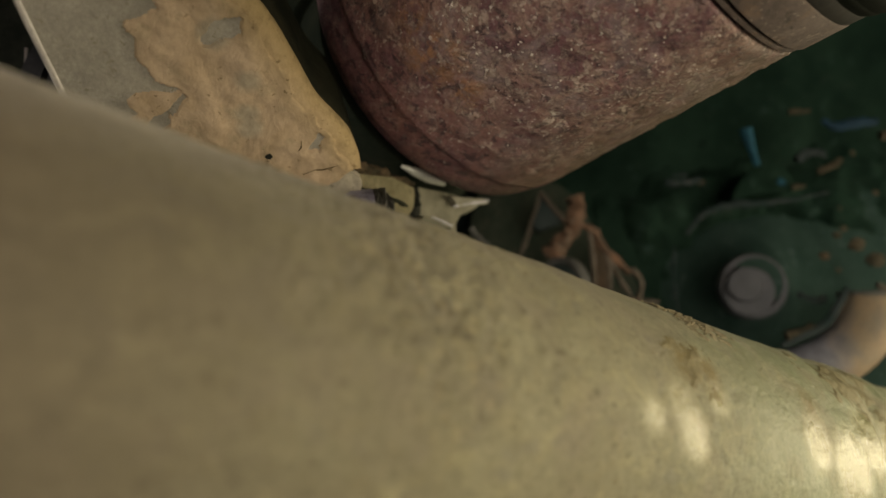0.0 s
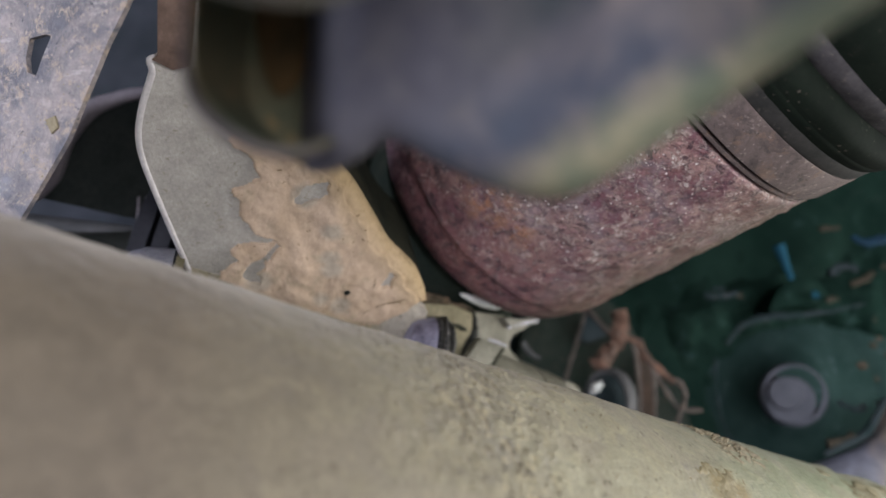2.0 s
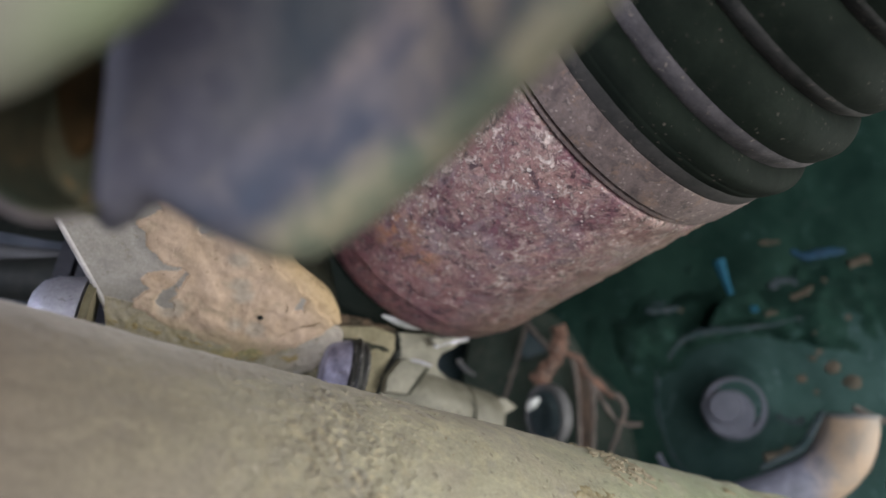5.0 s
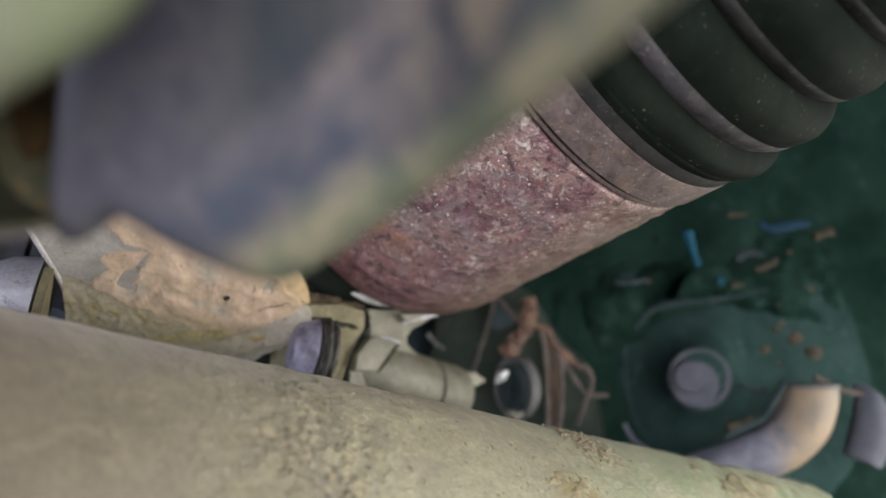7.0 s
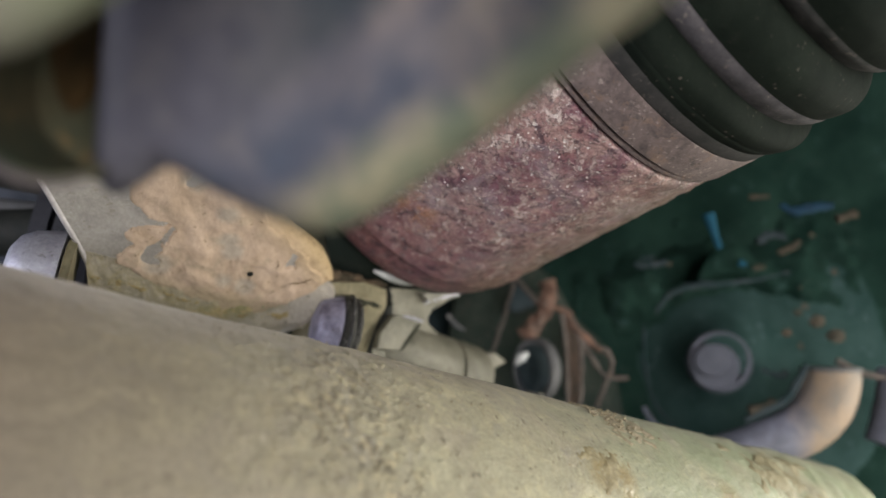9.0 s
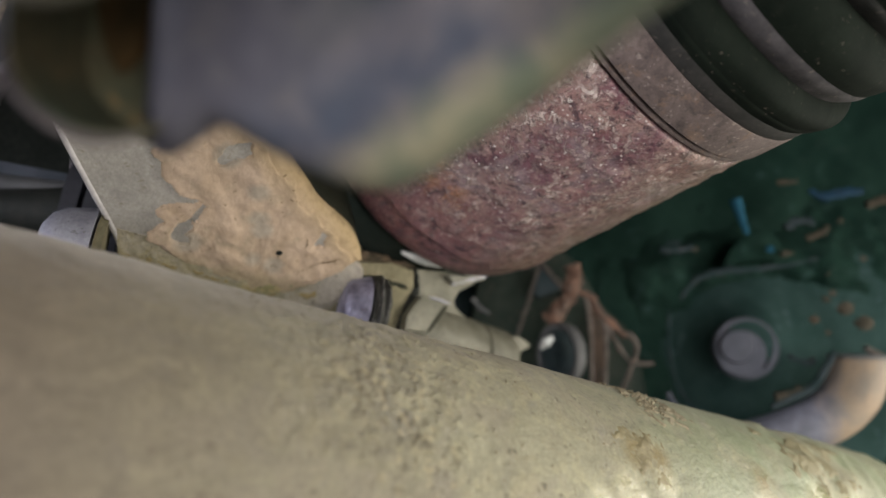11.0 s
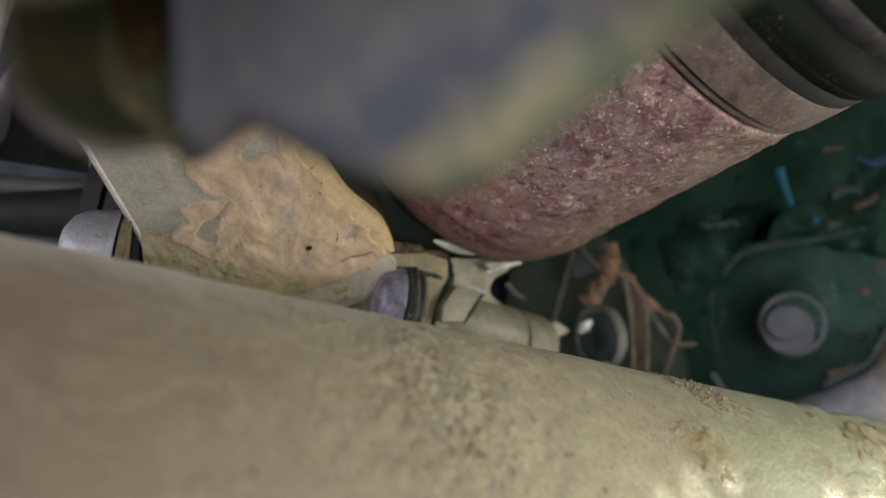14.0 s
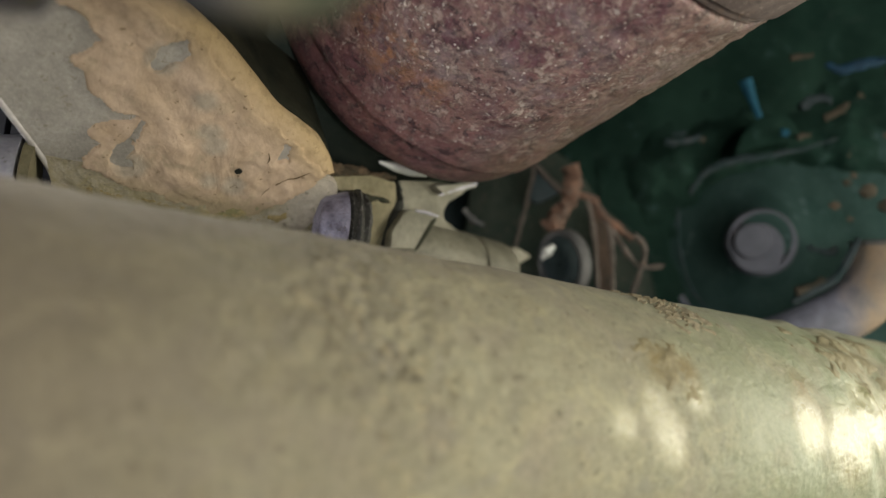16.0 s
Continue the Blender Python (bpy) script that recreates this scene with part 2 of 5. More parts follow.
def mud_material():
    """Orange mud smeared on and dried, thin and grey in places, ochre towards the bend."""
    m = Mat("dried_orange_mud", 0.9)
    smear, fine = m.noise(9, 5, 0.6, 0.7, (1.0, 0.6, 0.6)), m.noise(1.3, 4, 0.7)
    c = m.mix(m.ramp(smear, 0.35, 0.65), (0.43, 0.318, 0.226), (0.54, 0.408, 0.307))
    c = m.mix(m.calc("MULTIPLY", 0.5, m.ramp(m.noise(6, 5, 0.65, 0.8), 0.55, 0.65)), c, (0.35, 0.29, 0.205))
    c = m.mix(m.calc("MULTIPLY", 0.6, m.ramp(m.noise(4, 5, 0.7, 0.4), 0.6, 0.7)), c, (0.58, 0.42, 0.29))
    thin = None
    for q, r in (((-0.25, -0.2), 0.05), ((-0.3, -0.02), 0.06), ((-0.22, -0.7), 0.05), ((-0.5, 0.66), 0.06), ((-0.2, 0.55), 0.02), ((0.2, -1.25), 0.1), ((0.75, 0.3), 0.1)):
        spot = m.near(on_bracket(q, 0.05), r, 0.22)
        thin = spot if thin is None else m.calc("MAXIMUM", thin, spot)
    thin = m.ramp(m.calc("MULTIPLY", thin, m.calc("ADD", 0.25, m.noise(3, 6, 0.75, 0.8))), 0.25, 0.6)
    c = m.mix(m.calc("MULTIPLY", 0.75, thin), c, (0.36, 0.318, 0.262))
    c = m.mix(m.calc("MULTIPLY", 0.75, m.along(BR_P, BR_OUT, 0.75, 1.2)), c, (0.34, 0.245, 0.115))
    crumb = m.calc("MULTIPLY", m.along(BR_P, BR_OUT, 1.0, 1.3), m.ramp(m.noise(2.2, 5, 0.7), 0.5, 0.6))
    c = m.mix(m.calc("MULTIPLY", 0.65, crumb), c, (0.2, 0.145, 0.08))
    foot = m.ramp(m.calc("MULTIPLY", 0.6, m.calc("ADD", m.along(BR_P, BR_DOWN, 0.3, 1.15), m.calc("MULTIPLY", m.noise(8, 6, 0.7, 0.8), 0.8))), 0.47, 0.66)
    c = m.mix(m.calc("MULTIPLY", 0.7, foot), c, (0.34, 0.272, 0.17))
    c = m.mix(m.calc("MULTIPLY", 0.8, m.ramp(m.noise(1.6, 3, 0.5), 0.67, 0.73)), c, (0.16, 0.11, 0.06))
    m.b.inputs["Specular IOR Level"].default_value = 0.2
    m.colour(m.mix(0.3, c, m.ramp(fine, 0.25, 0.75, (0.4, 0.4, 0.4), (1.1, 1.1, 1.1)), "MULTIPLY"))
    return m.bump(smear, 0.8, 0.9).bump(m.noise(3, 5, 0.65, 1.2), 0.35, 0.8).bump(fine, 0.1).m


BR_N = Vector((0.224, -0.652, -0.724)).normalized()
BR_P = Vector((-3.0, 9.76, 3.77))
BR_DOWN = Vector((-0.458, 0.585, -0.669))
BR_OUT = Vector((0.887, -0.171, 0.428))
BR_A = BR_N.cross(Vector((0, 0, 1))).normalized()
BR_B = BR_N.cross(BR_A)


def on_bracket(q, out=0.0):
    """A point in the plane of the bracket's sheet: across and down it, then out of it."""
    return BR_P + BR_A * q[0] + BR_B * q[1] + BR_N * out


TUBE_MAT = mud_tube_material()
RUST = rust_material()


def band_material():
    """Dusty steel strap, stained brown in patches and flecked with pale dirt."""
    m = Mat("dusty_steel_band", 0.72)
    big, fine = m.noise(7, 6, 0.7, 0.6), m.noise(0.9, 5, 0.75)
    c = m.mix(m.ramp(big, 0.36, 0.62), (0.07, 0.052, 0.05), (0.14, 0.106, 0.098))
    c = m.mix(m.calc("MULTIPLY", 0.6, m.ramp(m.noise(4, 6, 0.75, 0.5), 0.54, 0.64)), c, (0.17, 0.108, 0.075))
    c = m.mix(m.calc("MULTIPLY", 0.6, m.ramp(m.noise(3, 6, 0.75, 0.4), 0.44, 0.36)), c, (0.036, 0.03, 0.03))
    c = m.mix(m.calc("MULTIPLY", 0.7, m.calc("MULTIPLY", m.calc("MAXIMUM", m.chips(0.45, 0.06), m.chips(0.8, 0.03)), m.ramp(big, 0.4, 0.55))), c, (0.34, 0.28, 0.25))
    m.colour(m.mix(0.5, c, m.ramp(fine, 0.25, 0.75, (0.35, 0.35, 0.35), (1.1, 1.1, 1.1)), "MULTIPLY"))
    m.b.inputs["Specular IOR Level"].default_value = 0.3
    return m.bump(m.noise(3, 5, 0.7), 0.25, 0.7).bump(fine, 0.1).m


BAND = band_material()


def rubber_material():
    """Dusty black rubber with scattered pale specks; a greenish lens veil put into its colour."""
    m = Mat("dusty_rubber", 0.8)
    big, fine = m.noise(12, 5, 0.6, 0.4), m.noise(1.0, 4, 0.7)
    c = m.mix(m.ramp(big, 0.35, 0.65), (0.005, 0.0075, 0.0055), (0.0095, 0.013, 0.0095))
    c = m.mix(m.calc("MULTIPLY", 0.5, m.ramp(m.noise(3, 5, 0.7), 0.58, 0.72)), c, (0.015, 0.017, 0.013))
    c = m.mix(m.calc("MULTIPLY", m.chips(0.45, 0.02), m.ramp(big, 0.45, 0.6)), c, (0.075, 0.063, 0.052))
    m.b.inputs["Specular IOR Level"].default_value = 0.05
    m.colour(m.mix(0.35, c, m.ramp(fine, 0.25, 0.75, (0.4, 0.4, 0.4), (1.1, 1.1, 1.1)), "MULTIPLY"))
    return m.bump(m.noise(2.5, 4, 0.6), 0.12, 0.6).bump(fine, 0.05).m


RUBBER = rubber_material()
GREY_PAINT = mottled("dusty_grey_paint", (0.37, 0.343, 0.308), (0.5, 0.463, 0.42), 0.7, 0.0, 5, 0.8, 0.15, (0.25, 0.222, 0.17), 0.3)


def scuffed_material():
    m = Mat("scuffed_plate_paint", 0.55)
    blot, mid, fine = m.noise(14, 6, 0.7, 0.6), m.noise(4, 6, 0.75, 0.6), m.noise(0.9, 4, 0.7)
    c = m.mix(m.ramp(blot, 0.42, 0.6), (0.078, 0.074, 0.09), (0.268, 0.225, 0.216))
    c = m.mix(m.calc("MULTIPLY", 0.7, m.ramp(mid, 0.54, 0.66)), c, (0.38, 0.33, 0.31))
    c = m.mix(m.calc("MULTIPLY", 0.7, m.ramp(mid, 0.43, 0.34)), c, (0.075, 0.075, 0.09))
    scratch = m.noise(5, 4, 0.6, 0.3, (0.35, 1.0, 2.2))
    c = m.mix(m.calc("MULTIPLY", 0.6, m.ramp(scratch, 0.6, 0.68)), c, (0.42, 0.375, 0.355))
    c = m.mix(m.calc("MULTIPLY", 0.8, m.ramp(m.noise(3.6, 6, 0.75, 0.5), 0.54, 0.62)), c, (0.35, 0.27, 0.2))
    c = m.mix(m.calc("MULTIPLY", 0.8, m.ramp(m.noise(7, 6, 0.75, 0.8), 0.58, 0.66)), c, (0.06, 0.066, 0.09))
    c = m.mix(m.calc("MULTIPLY", 0.7, m.chips(0.5, 0.04)), c, (0.42, 0.33, 0.26))
    c = m.mix(m.ramp(m.noise(1.3, 2, 0.5), 0.7, 0.75), c, (0.05, 0.05, 0.06))
    m.colour(m.mix(0.5, c, m.ramp(fine, 0.25, 0.75, (0.4, 0.4, 0.4), (1.1, 1.1, 1.1)), "MULTIPLY"))
    m.rough(m.ramp(mid, 0.3, 0.7, (0.42, 0.42, 0.42), (0.75, 0.75, 0.75)))
    return m.bump(mid, 0.5, 0.8).bump(fine, 0.15).m


SCUFFED = scuffed_material()
MUD = mud_material()
OLIVE = mottled("olive_grimy_steel", (0.13, 0.115, 0.07), (0.235, 0.205, 0.132), 0.8, 0.0, 7, 1.2, 0.3, (0.13, 0.095, 0.055), 0.2)
SILVER = mottled("zinc_plated_steel", (0.36, 0.35, 0.42), (0.54, 0.53, 0.6), 0.5, 0.5, 5, 0.8, 0.08, (0.2, 0.19, 0.19))
# pale tone for painted highlights on the seal ring and oil plug
PALE_GLINT = mottled("pale_glint_paint", (0.66, 0.67, 0.66), (0.78, 0.78, 0.76), 0.4, 0.3, 6, 1.0, 0.02)
# shade of gaps, groove and hole put into this black; also the rod's boot
BLACK_STEEL = mottled("flat_black_steel", (0.010, 0.012, 0.010), (0.022, 0.022, 0.018), 0.65, 0.0, 5, 1.0, 0.1, None, 0.15)


def shaded_casting_material():
    """Castings with shade put into the colour: grey-violet one side, lens-haze green the other."""
    m = Mat("shaded_grimy_casting", 0.85)
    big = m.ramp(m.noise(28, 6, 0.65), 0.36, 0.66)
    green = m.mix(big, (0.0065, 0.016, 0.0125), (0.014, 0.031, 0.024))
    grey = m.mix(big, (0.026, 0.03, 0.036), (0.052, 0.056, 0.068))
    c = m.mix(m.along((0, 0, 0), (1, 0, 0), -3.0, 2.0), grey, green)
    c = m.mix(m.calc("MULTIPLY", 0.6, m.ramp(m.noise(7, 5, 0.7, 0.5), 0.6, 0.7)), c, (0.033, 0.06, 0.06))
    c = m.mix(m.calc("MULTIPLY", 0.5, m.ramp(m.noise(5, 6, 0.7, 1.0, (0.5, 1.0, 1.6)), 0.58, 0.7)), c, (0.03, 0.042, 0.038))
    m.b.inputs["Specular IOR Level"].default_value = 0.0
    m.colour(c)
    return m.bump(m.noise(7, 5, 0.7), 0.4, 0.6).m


SHADE_GREEN = shaded_casting_material()
CAST_GREY = mottled("grey_casting", (0.05, 0.05, 0.052), (0.09, 0.088, 0.09), 0.7, 0.0, 9, 1.2, 0.12)
RUST_ORANGE = mottled("orange_rust", (0.062, 0.042, 0.033), (0.165, 0.08, 0.05), 0.9, 0.0, 4, 1.1, 0.3, (0.08, 0.072, 0.064))
RUST_GREY = mottled("rust_specked_grey", (0.062, 0.05, 0.043), (0.12, 0.1, 0.09), 0.8, 0.0, 4, 1.1, 0.15, (0.15, 0.078, 0.05), 0.3)
HUB = mottled("lavender_grey_metal", (0.06, 0.065, 0.085), (0.088, 0.09, 0.116), 0.75, 0.0, 9, 1.0, 0.05, None, 0.3)


def elbow_material():
    """A pipe bend, lavender-grey low down and tan to orange higher up."""
    m = Mat("tan_grey_pipe", 0.7)
    big, fine = m.noise(9, 5, 0.65, 0.5), m.noise(1.2, 4, 0.7)
    tan = m.mix(m.ramp(big, 0.36, 0.62), (0.14, 0.118, 0.095), (0.215, 0.152, 0.1))
    grey = m.mix(m.ramp(big, 0.36, 0.62), (0.075, 0.08, 0.1), (0.17, 0.17, 0.22))
    c = m.mix(m.ramp(m.calc("ADD", m.along((0, 0, 0), (1, 0, 0), 7.0, 8.7), m.calc("MULTIPLY", big, 0.5)), 0.5, 0.85), grey, tan)
    m.colour(m.mix(0.4, c, m.ramp(fine, 0.25, 0.75, (0.4, 0.4, 0.4), (1.1, 1.1, 1.1)), "MULTIPLY"))
    return m.bump(big, 0.3, 0.6).bump(fine, 0.1).m


ELBOW = elbow_material()
BLUE = mottled("blue_paint_mark", (0.008, 0.05, 0.085), (0.013, 0.08, 0.125), 0.6, 0.0, 3, 0.8, 0.05, None, 0.1)


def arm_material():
    """Violet-grey forged steel: tan dust high up, a blue-grey band, the lit olive lower edge painted in."""
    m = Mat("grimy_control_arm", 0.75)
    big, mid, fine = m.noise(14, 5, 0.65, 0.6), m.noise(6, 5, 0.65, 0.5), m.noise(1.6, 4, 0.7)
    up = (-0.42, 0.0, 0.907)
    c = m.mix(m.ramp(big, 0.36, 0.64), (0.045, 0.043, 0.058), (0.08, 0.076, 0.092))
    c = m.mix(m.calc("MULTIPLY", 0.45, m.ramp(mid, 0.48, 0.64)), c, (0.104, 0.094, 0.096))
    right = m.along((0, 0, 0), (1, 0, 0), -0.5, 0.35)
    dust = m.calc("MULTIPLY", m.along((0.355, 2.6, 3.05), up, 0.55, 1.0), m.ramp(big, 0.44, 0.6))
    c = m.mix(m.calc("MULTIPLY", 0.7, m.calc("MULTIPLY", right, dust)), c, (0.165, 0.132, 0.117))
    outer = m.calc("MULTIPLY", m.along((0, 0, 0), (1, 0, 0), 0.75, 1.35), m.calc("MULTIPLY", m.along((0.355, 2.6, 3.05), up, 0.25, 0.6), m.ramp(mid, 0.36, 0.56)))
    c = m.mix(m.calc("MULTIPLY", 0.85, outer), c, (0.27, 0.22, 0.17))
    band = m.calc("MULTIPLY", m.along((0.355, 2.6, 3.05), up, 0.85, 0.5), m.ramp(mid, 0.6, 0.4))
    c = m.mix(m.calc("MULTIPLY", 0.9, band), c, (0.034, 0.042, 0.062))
    # dark gap above the arm's upper edge, put into the colour as shade
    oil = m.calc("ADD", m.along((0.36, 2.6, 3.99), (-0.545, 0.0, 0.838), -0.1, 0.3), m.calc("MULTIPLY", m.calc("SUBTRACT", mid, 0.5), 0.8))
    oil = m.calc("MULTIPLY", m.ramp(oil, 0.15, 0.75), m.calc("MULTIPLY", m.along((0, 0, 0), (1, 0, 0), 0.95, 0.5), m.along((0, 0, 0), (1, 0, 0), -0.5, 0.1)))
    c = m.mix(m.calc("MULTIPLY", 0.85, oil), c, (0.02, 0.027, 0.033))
    # olive light along the free lower edge, put into the colour
    edge_light = m.calc("ADD", m.along((0.355, 2.6, 3.05), up, 0.5, 0.1), m.calc("MULTIPLY", m.calc("SUBTRACT", big, 0.5), 0.9))
    edge_light = m.calc("MULTIPLY", m.along((0, 0, 0), (1, 0, 0), -0.45, 0.1), m.ramp(edge_light, 0.25, 0.85))
    c = m.mix(edge_light, c, m.mix(m.ramp(mid, 0.4, 0.62), (0.085, 0.096, 0.066), (0.185, 0.163, 0.108)))
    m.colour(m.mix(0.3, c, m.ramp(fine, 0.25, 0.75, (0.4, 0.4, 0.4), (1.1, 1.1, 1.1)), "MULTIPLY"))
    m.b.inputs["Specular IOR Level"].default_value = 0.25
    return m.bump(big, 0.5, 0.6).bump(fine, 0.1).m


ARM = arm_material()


def link_material():
    """Fine khaki dust, greener towards the rounded end."""
    m = Mat("khaki_dust", 0.85)
    big, fine = m.noise(24, 5, 0.6, 0.4), m.noise(2.0, 4, 0.7)
    c = m.mix(m.ramp(big, 0.36, 0.64), (0.118, 0.107, 0.085), (0.168, 0.148, 0.121))
    green = m.ramp(m.calc("ADD", m.along((-0.95, 1.42, 3.414), (0.9, 0.0, -0.44), -0.15, 0.55), m.calc("MULTIPLY", m.calc("SUBTRACT", big, 0.5), 0.8)), 0.2, 0.9)
    c = m.mix(green, c, m.mix(m.ramp(big, 0.36, 0.64), (0.108, 0.128, 0.068), (0.15, 0.168, 0.095)))
    m.colour(m.mix(0.25, c, m.ramp(fine, 0.25, 0.75, (0.5, 0.5, 0.5), (1.1, 1.1, 1.1)), "MULTIPLY"))
    return m.bump(big, 0.3, 0.5).m


KHAKI = link_material()
# brown grime with the shade of the arm's open end put in
RECESS = mottled("shaded_brown_grime", (0.055, 0.066, 0.045), (0.095, 0.078, 0.045), 0.9, 0.0, 11, 1.5, 0.2, (0.13, 0.09, 0.045), 0.1)
CONCRETE = mottled("concrete", (0.26, 0.25, 0.23), (0.36, 0.35, 0.32), 0.9, 0.0, 60, 4, 0.4)
UNDERBODY = mottled("underbody_coating", (0.03, 0.032, 0.032), (0.05, 0.052, 0.05), 0.8, 0.0, 30, 3, 0.4)


def foot_material():
    """Taupe grime on bare metal, olive and ochre where the mud thins out over it."""
    m = Mat("packed_taupe_grime", 0.85)
    smear, fine = m.noise(6, 6, 0.7, 0.8), m.noise(1.1, 5, 0.75)
    c = m.mix(m.ramp(smear, 0.36, 0.62), (0.305, 0.27, 0.2), (0.41, 0.362, 0.28))
    c = m.mix(m.calc("MULTIPLY", m.along(BR_P, BR_A, -0.6, 0.3), m.ramp(m.noise(5, 6, 0.7, 0.8), 0.4, 0.6)), c, (0.325, 0.277, 0.165))
    c = m.mix(m.calc("MULTIPLY", m.along(BR_P, BR_A, -0.9, -1.3), 0.7), c, (0.38, 0.34, 0.3))
    c = m.mix(m.calc("MULTIPLY", 0.6, m.ramp(m.noise(2.5, 6, 0.75, 0.4), 0.54, 0.64)), c, (0.43, 0.385, 0.32))
    c = m.mix(m.calc("MULTIPLY", 0.8, m.ramp(m.noise(1.8, 5, 0.7, 0.4), 0.6, 0.67)), c, (0.16, 0.14, 0.105))
    under = m.calc("ADD", m.along(BR_P + BR_B * 1.1 - BR_A * 0.3, BR_B - BR_A * 0.36, -0.36, 0.4), m.calc("MULTIPLY", m.calc("SUBTRACT", m.noise(4, 6, 0.7, 0.8), 0.5), 0.8))
    fringe = m.calc("MULTIPLY", m.ramp(under, 0.2, 0.5), m.ramp(under, 0.95, 0.6))
    fringe = m.calc("MULTIPLY", fringe, m.along(BR_P, BR_A, -1.3, -0.8))
    c = m.mix(m.calc("MULTIPLY", 0.85, fringe), c, m.mix(m.ramp(m.noise(3, 5, 0.7), 0.42, 0.58), (0.25, 0.23, 0.1), (0.45, 0.34, 0.155)))
    m.b.inputs["Specular IOR Level"].default_value = 0.25
    m.colour(m.mix(0.45, c, m.ramp(fine, 0.25, 0.75, (0.4, 0.4, 0.4), (1.1, 1.1, 1.1)), "MULTIPLY"))
    return m.bump(smear, 0.6, 0.7).bump(m.noise(2.5, 5, 0.65, 0.8), 0.35, 0.7).bump(fine, 0.12).m


FOOT_GRIME = foot_material()
MUD_CRUMB = mottled("tan_mud_crumbs", (0.2, 0.165, 0.1), (0.32, 0.27, 0.18), 0.95, 0.0, 2, 0.6, 0.1)
SCAB = mottled("brown_scab", (0.16, 0.13, 0.065), (0.26, 0.215, 0.115), 0.7, 0.0, 3, 0.8, 0.2)
SCALE = mottled("olive_brown_scale", (0.17, 0.145, 0.075), (0.26, 0.225, 0.13), 0.7, 0.0, 5, 1.0, 0.2)
CUFF = mottled("dusty_black_cuff", (0.018, 0.018, 0.017), (0.038, 0.035, 0.033), 0.75, 0.0, 6, 0.9, 0.06, (0.05, 0.043, 0.038), 0.2)
# DUSTY_FLANK darkened for the outer folds, their shade put into the colour
DIM_FLANK = mottled("shaded_dust_on_rubber", (0.014, 0.016, 0.014), (0.046, 0.044, 0.042), 0.85, 0.0, 6, 0.9, 0.08, (0.07, 0.06, 0.052), 0.15)
DUSTY_FLANK = mottled("dust_on_rubber", (0.04, 0.038, 0.04), (0.1, 0.09, 0.094), 0.85, 0.0, 6, 0.9, 0.08, (0.13, 0.11, 0.095), 0.2)
# shade behind the bracket is put into this near-black tone
SHADE_BLACK = mottled("shaded_black_casting", (0.018, 0.025, 0.020), (0.034, 0.04, 0.03), 0.85, 0.0, 9, 1.2, 0.2, None, 0.05)
RUST_STEP = mottled("rust_brown_edge", (0.11, 0.072, 0.056), (0.2, 0.135, 0.105), 0.8, 0.0, 5, 1.0, 0.2, None, 0.2)
DARK_MUD = mottled("dark_mud_crack", (0.1, 0.07, 0.04), (0.18, 0.13, 0.075), 0.9, 0.0, 2, 0.6, 0.1, None, 0.1)
# shade of the flange and bevel put into the colour; also black grime
FLANGE_SHADE_GRIME = mottled("shaded_grimy_flange", (0.017, 0.021, 0.015), (0.04, 0.038, 0.025), 0.85, 0.0, 9, 1.2, 0.2, None, 0.1)
# rim light on the bracket's rolled edge is put into this pale tone
EDGE_LIGHT = mottled("rim_lit_pale_edge", (0.6, 0.56, 0.56), (0.75, 0.71, 0.7), 0.4, 0.3, 6, 0.8, 0.05)
YELLOW_MUD = mottled("ochre_mud", (0.29, 0.225, 0.105), (0.4, 0.31, 0.16), 0.9, 0.0, 6, 1.0, 0.3, (0.24, 0.19, 0.11), 0.2)
LAVENDER = mottled("lavender_zinc", (0.11, 0.1, 0.145), (0.4, 0.38, 0.5), 0.42, 0.4, 5, 0.8, 0.15, (0.06, 0.05, 0.055))
CRUSTY = mottled("crusty_black_thread", (0.018, 0.018, 0.016), (0.055, 0.052, 0.045), 0.55, 0.2, 2, 0.7, 0.3, (0.3, 0.28, 0.27))
DULL_EDGE = mottled("dull_pale_steel", (0.17, 0.162, 0.125), (0.27, 0.255, 0.21), 0.65, 0.0, 4, 0.8, 0.15)
GREEN_STEEL = mottled("green_grey_steel", (0.115, 0.108, 0.078), (0.215, 0.2, 0.152), 0.5, 0.15, 6, 1.0, 0.25, (0.085, 0.075, 0.05), 0.5)
BROWN_DIRT = mottled("brown_dirt", (0.045, 0.04, 0.028), (0.125, 0.085, 0.055), 0.95, 0.0, 3, 0.8, 0.3, None, 0.1)
GAITER = mottled("black_gaiter_rubber", (0.03, 0.036, 0.034), (0.05, 0.056, 0.053), 0.85, 0.0, 12, 1.5, 0.1, None, 0.05)
BUSH_RUBBER = mottled("blue_grey_rubber", (0.022, 0.023, 0.03), (0.045, 0.045, 0.057), 0.7, 0.0, 9, 1.0, 0.06, None, 0.2)
# pale tone for highlights painted on the gaiter's rim and bush ribs
HIGHLIGHT_RUBBER = mottled("pale_highlight_rubber", (0.2, 0.17, 0.19), (0.3, 0.26, 0.28), 0.6, 0.0, 12, 1.2, 0.05)
RUST_WEB = mottled("dim_rusty_web", (0.036, 0.031, 0.026), (0.085, 0.055, 0.04), 0.9, 0.0, 5, 1.1, 0.3, None, 0.1)
CASTING_DIM = mottled("dim_casting", (0.022, 0.034, 0.037), (0.04, 0.052, 0.058), 0.8, 0.0, 6, 1.2, 0.1, None, 0.1)
DARK_CAST = mottled("shaded_dark_casting", (0.027, 0.038, 0.032), (0.045, 0.053, 0.044), 0.9, 0.0, 8, 1.5, 0.2, (0.06, 0.052, 0.042), 0.0)
